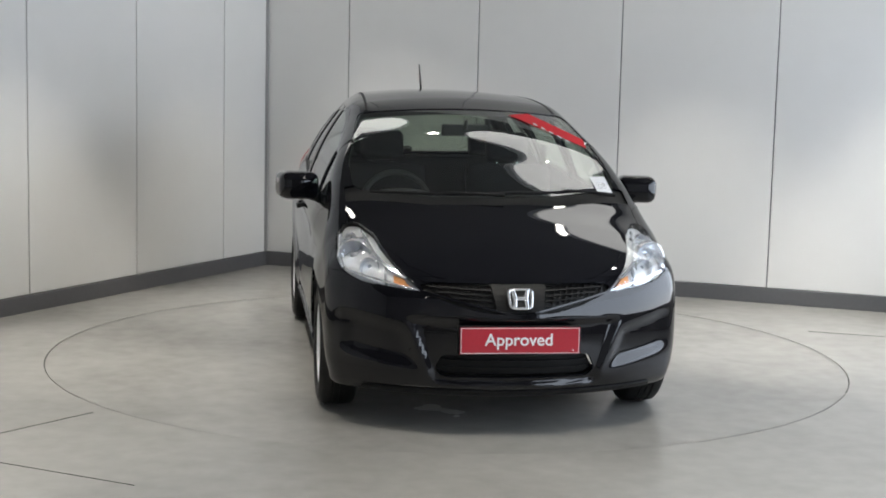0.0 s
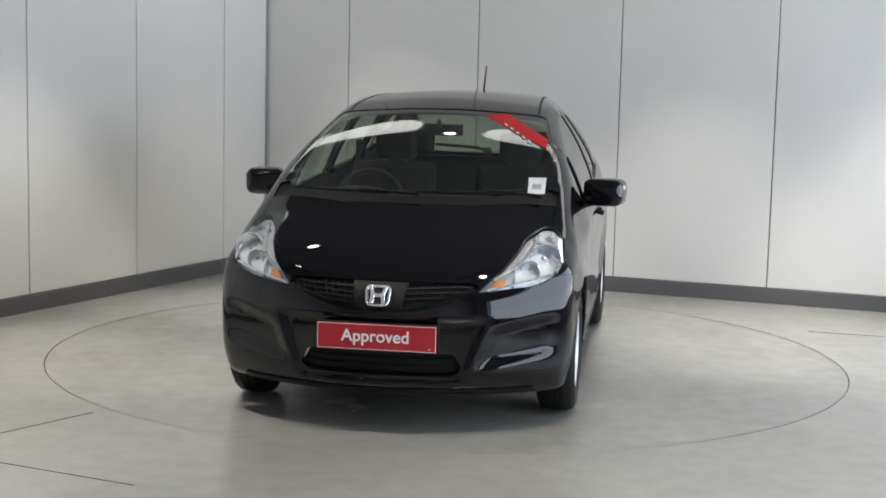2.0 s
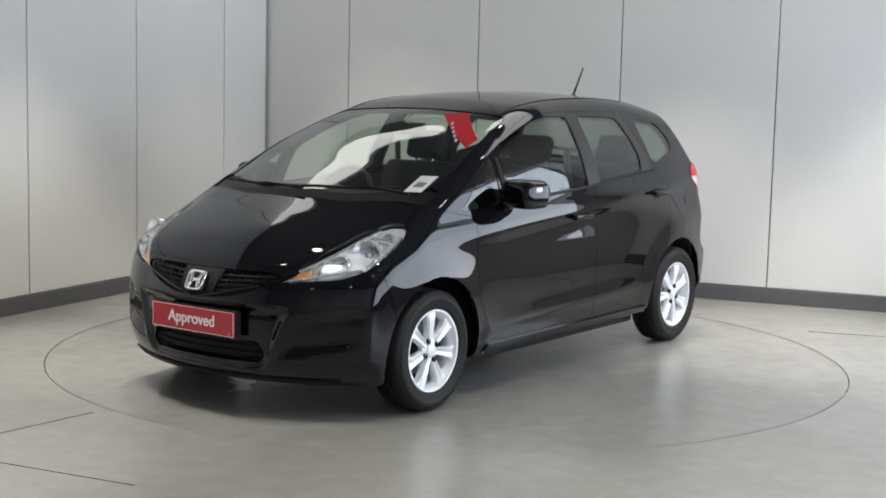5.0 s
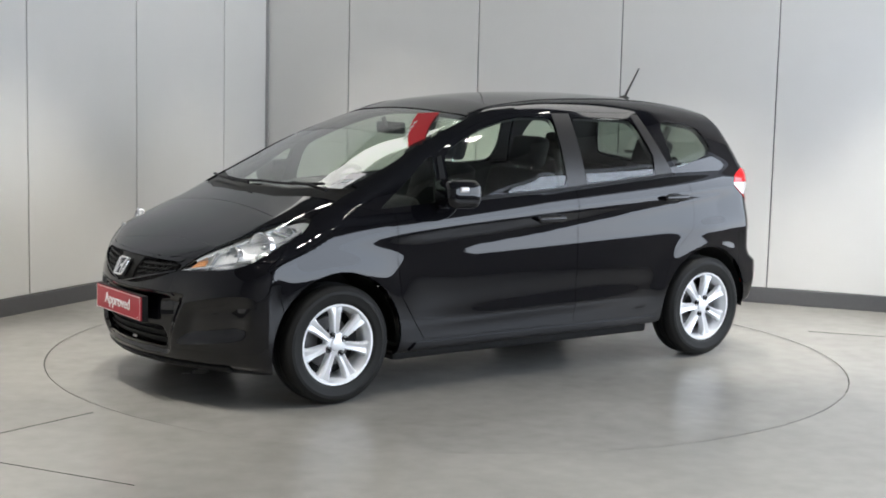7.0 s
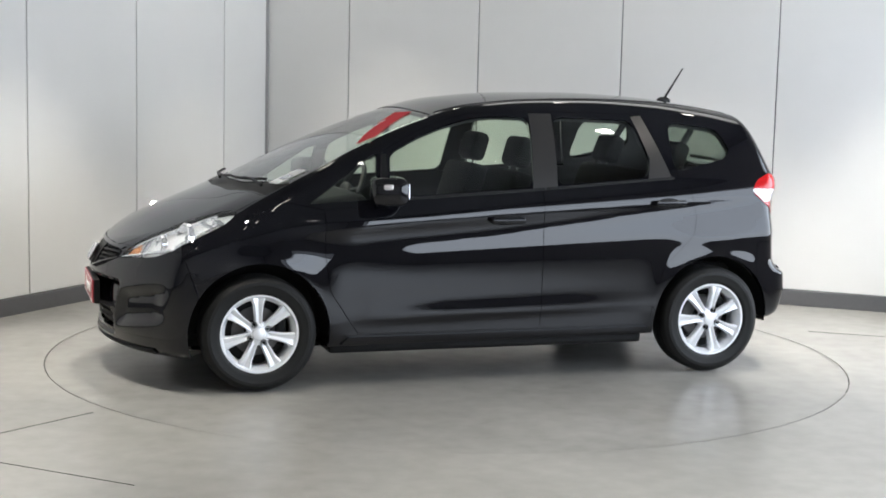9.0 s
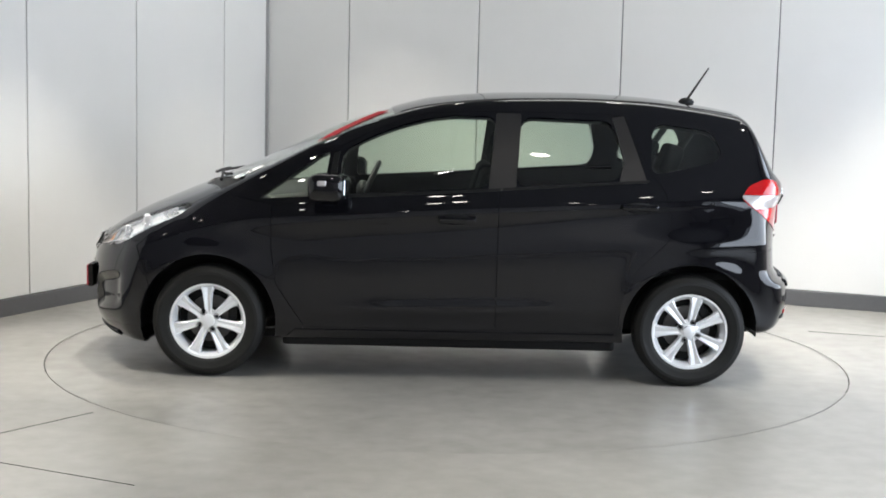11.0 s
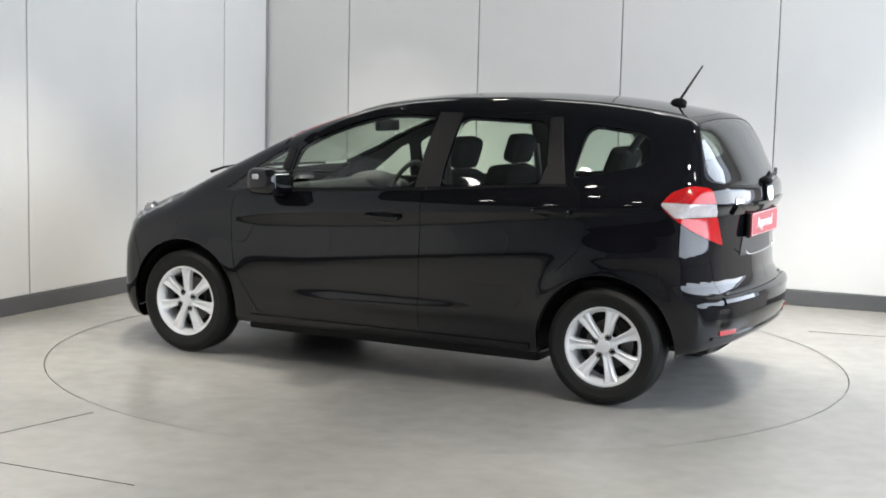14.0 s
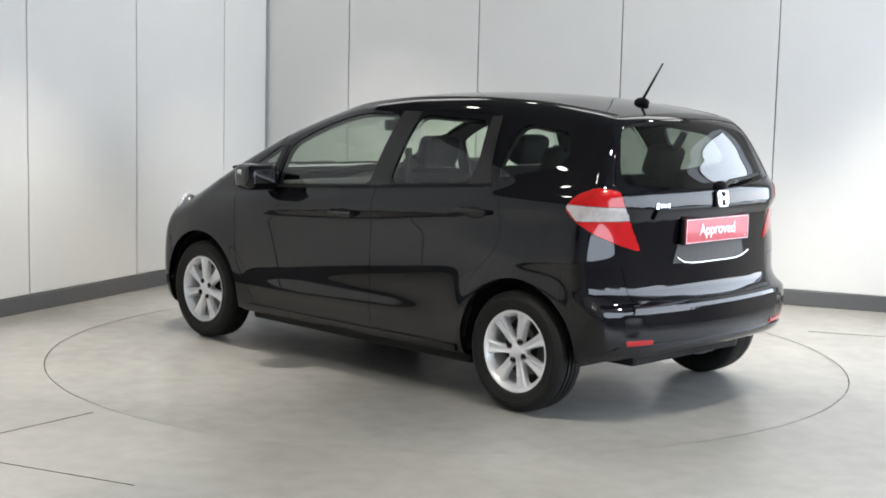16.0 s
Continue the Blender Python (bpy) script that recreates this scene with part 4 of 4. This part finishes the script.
part("label_bar", skin("front", ((0.57, 1.040), (0.615, 1.040), (0.615, 1.062), (0.57, 1.062)), 3, 2, 0.0018, 0.0006), M_LAMPHOUSE, hatchback)


def wiper(points, pivot):
    p, g = surface_points("top", points)
    q = p + g * 0.018
    w = part("wiper", tube(q, 0.007), M_TRIM, hatchback, "black windscreen wiper")
    p2, g2 = surface_points("top", [pivot, ((pivot[0] * 0.6 + points[len(points) // 2][0] * 0.4), (pivot[1] + points[len(points) // 2][1]) / 2), points[len(points) // 2]])
    part("arm", tube(p2 + g2 * 0.028, 0.009, taper=0.6), M_TRIM, w)


wiper([(1.19 + 0.10 * math.sin(k / 8 * 2.2), -0.58 + 0.085 * k) for k in range(9)], (1.315, 0.05))
wiper([(1.27 - 0.0022 * k * k, 0.10 + 0.062 * k) for k in range(8)], (1.20, 0.62))
bm = bmesh.new()
for s in (1, -1):
    house = Matrix.Translation((0.625, s * 0.905, 1.005)) @ pose(0, 0, 0, 0, 0, -s * 10)
    bm = boxed((0.19, 0.205, 0.142), house, 0.056, 5)
    mir = smooth(part("door_mirror", bm, M_PAINT, hatchback, "glossy black door mirror with a clear indicator"), 60)
    part("mirror_foot", boxed((0.08, 0.12, 0.045), pose(0.63, s * 0.79, 0.940, s * 14, 0, 0), 0.018, 3), M_TRIM, mir)
    part("mirror_glass", boxed((0.004, 0.125, 0.075), house @ pose(-0.0945, 0.0, 0.004), 0.0015, 1), M_MIRROR, mir, "mirror glass")
    part("mirror_indicator", boxed((0.05, 0.034, 0.030), house @ pose(0.012, s * 0.091, 0.026), 0.012, 3), M_CLEAR_REAR, mir, "clear indicator lens")
    side = "left" if s > 0 else "right"
    for x, z in ((-0.03, 0.848), (-0.965, 0.928)):
        m = at_surface(side, x, z)
        cup = part("handle_recess", ellipsoid(m, (0.075, 0.030, 0.004)), M_TRIM, hatchback)
        bm = boxed((0.185, 0.030, 0.022), m @ pose(0, 0.006, 0.030), 0.010, 3)
        h = smooth(part("door_handle", bm, M_PAINT, hatchback, "glossy black pull handle"), 60)
        part("handle_foot", boxed((0.03, 0.026, 0.03), m @ pose(0.082, 0.006, 0.014), 0.006), M_PAINT, h)
        part("handle_foot", boxed((0.03, 0.026, 0.03), m @ pose(-0.082, 0.006, 0.014), 0.006), M_PAINT, h)
    part("door_jamb", skin(side, ((-0.28, 0.262), (-0.22, 0.262), (-0.225, 0.995), (-0.285, 0.995)), 2, 16, -0.024, 0.004), M_TRIM, hatchback)
    part("door_jamb", skin(side, ((0.72, 0.262), (0.80, 0.262), (0.95, 0.50), (0.87, 0.50)), 2, 8, -0.026, 0.004), M_TRIM, hatchback)
    part("door_jamb", skin(side, ((0.87, 0.50), (0.95, 0.50), (0.955, 0.90), (0.895, 0.90)), 2, 8, -0.026, 0.004), M_TRIM, hatchback)
    # weather strips, sill edge and lower door crease
    part("weather_strip", skin(side, ((0.62, 0.942), (-0.25, 0.998), (-0.25, 1.012), (0.62, 0.958)), 16, 2, -0.001, 0.006), M_TRIM, hatchback, "black rubber strip under the windows")
    part("weather_strip", skin(side, ((-0.262, 1.000), (-1.02, 1.056), (-1.02, 1.068), (-0.262, 1.014)), 16, 2, -0.001, 0.006), M_TRIM, hatchback, "black rubber strip under the windows")
    part("sill_cover", skin(side, ((0.84, 0.225), (-0.86, 0.235), (-0.86, 0.266), (0.80, 0.262)), 24, 3, -0.002, 0.012), M_PAINT, hatchback, "glossy black sill")
    part("window_bar", skin(side, ((0.605, 0.95), (0.645, 0.95), (0.615, 1.17), (0.585, 1.18)), 2, 8, -0.001, 0.006), M_TRIM, hatchback, "black upright bar between the windows")
    part("roof_strip", skin("top", ((0.28, s * 0.525), (-1.50, s * 0.425), (-1.50, s * 0.412), (0.28, s * 0.512)), 40, 1, -0.001, 0.003), M_TRIM, hatchback, "black roof moulding")
    part("rear_reflector", skin("back", ((s * 0.64, 0.372), (s * 0.50, 0.372), (s * 0.50, 0.392), (s * 0.65, 0.396)), 6, 2, -0.001, 0.006), M_RED_LENS, hatchback, "small red bumper reflector")
part("bumper_edge", skin("back", ((0.70, 0.356), (-0.70, 0.356), (-0.68, 0.366), (0.68, 0.366)), 36, 1, -0.001, 0.010), M_PAINT, hatchback, "glossy rear bumper edge")
part("bumper_step", skin("back", ((0.62, 0.515), (-0.62, 0.515), (-0.60, 0.55), (0.60, 0.55)), 36, 3, -0.004, 0.012), M_PAINT, hatchback, "glossy rear bumper step")
part("rear_wiper", tube([(-1.82, -0.02, 1.085), (-1.80, -0.10, 1.105), (-1.79, -0.25, 1.115), (-1.75, -0.42, 1.125)], 0.010), M_TRIM, tailgate, "black rear wiper arm")
part("wiper_boss", ellipsoid(pose(-1.80, -0.02, 1.085), (0.035, 0.030, 0.024)), M_TRIM, tailgate)
aerial = smooth(part("aerial_base", ellipsoid(pose(-1.325, 0, 1.470), (0.045, 0.024, 0.026)), M_TRIM, hatchback, "black roof aerial"), 60)
part("aerial_mast", tube([(-1.330, 0, 1.485), (-1.445, 0, 1.665)], 0.0075, taper=0.55), M_TRIM, aerial)

# ---------- cabin ----------
def seat(x, y, wide, mirror_name, tilt=16, rests=(0,)):
    st = part(mirror_name, cushion((0.52, wide, 0.16), pose(x, y, 0.50, 0, -6, 0), 0.06), M_FABRIC, hatchback, "dark grey cloth seat")
    smooth(st, 60)
    back = Matrix.Translation((x - 0.27, y, 0.50)) @ pose(0, 0, 0, 0, -tilt, 0)
    smooth(part("backrest", cushion((0.14, wide, 0.60), back @ pose(0, 0, 0.30), 0.06), M_FABRIC, st), 60)
    for r in rests:
        smooth(part("headrest", cushion((0.10, 0.25, 0.17), back @ pose(0.0, r, 0.705), 0.045), M_FABRIC, st, "dark cloth headrest"), 60)
        for k in (-0.06, 0.06):
            part("headrest_post", tube([back @ Vector((0, r + k, 0.58)), back @ Vector((0, r + k, 0.68))], 0.006), M_CHROME, st)


seat(0.20, 0.37, 0.50, "front_seat")
seat(0.20, -0.37, 0.50, "front_seat")
seat(-0.66, 0.0, 1.24, "rear_bench", 20, (0.42, -0.42))
smooth(part("dashboard", cushion((0.46, 1.36, 0.34), pose(0.86, 0, 0.78, 0, 8, 0), 0.09), M_CABIN, hatchback, "dark grey dashboard"), 60)
smooth(part("instrument_hood", ellipsoid(pose(0.72, -0.37, 0.945), (0.13, 0.19, 0.055)), M_CABIN, hatchback), 60)
rim_pts = [Matrix.Translation((0.50, -0.37, 0.90)) @ pose(0, 0, 0, 0, -24, 0) @ Vector((0, 0.18 * math.cos(a), 0.18 * math.sin(a))) for a in np.linspace(0, 2 * math.pi, 33)]
steering = smooth(part("steering_wheel", tube(rim_pts, 0.015), M_CABIN, hatchback, "black steering wheel"), 60)
part("steering_hub", ellipsoid(pose(0.52, -0.37, 0.90), (0.04, 0.07, 0.06)), M_CABIN, steering)
for a in (0.2, math.pi - 0.2, -math.pi / 2):
    part("steering_spoke", tube([(0.52, -0.37, 0.90), Matrix.Translation((0.50, -0.37, 0.90)) @ pose(0, 0, 0, 0, -24, 0) @ Vector((0, 0.175 * math.cos(a), 0.175 * math.sin(a)))], 0.016), M_CABIN, steering)
rear_view = smooth(part("rear_view_mirror", cushion((0.03, 0.25, 0.065), pose(0.42, 0, 1.295, 0, 0, 0), 0.014), M_CABIN, hatchback, "black rear-view mirror"), 60)
part("mirror_stem", tube([(0.45, 0, 1.30), (0.47, 0, 1.352)], 0.012), M_CABIN, rear_view)
part("parcel_shelf", boxed((0.45, 1.1, 0.02), pose(-1.35, 0, 0.93), 0.006), M_CABIN, hatchback, "dark parcel shelf")
for s in (1, -1):
    part("seat_belt", tube([(-0.27, s * 0.60, 1.20), (-0.30, s * 0.61, 0.95), (-0.28, s * 0.66, 0.55)], 0.018), M_CABIN, hatchback, "black seat belt")
    part("rear_seat_belt", tube([(-1.28, s * 0.44, 1.31), (-1.14, s * 0.46, 1.10), (-1.05, s * 0.46, 0.95)], 0.020), M_CABIN, hatchback, "black seat belt")
part("boot_floor", boxed((0.75, 1.1, 0.04), pose(-1.40, 0, 0.55), 0.01), M_CABIN, hatchback)


# ---------- what moves: the turntable and the car on it turn steadily ----------
def motions():
    rows = [(0.5 * k, pose(0, 0, 0, 0, 0, -80.88 - 8.937 * 0.5 * k - 0.00198 * (0.5 * k) ** 2)) for k in range(33)]
    walk(hatchback, rows)
    walk(turntable, rows)


motions()
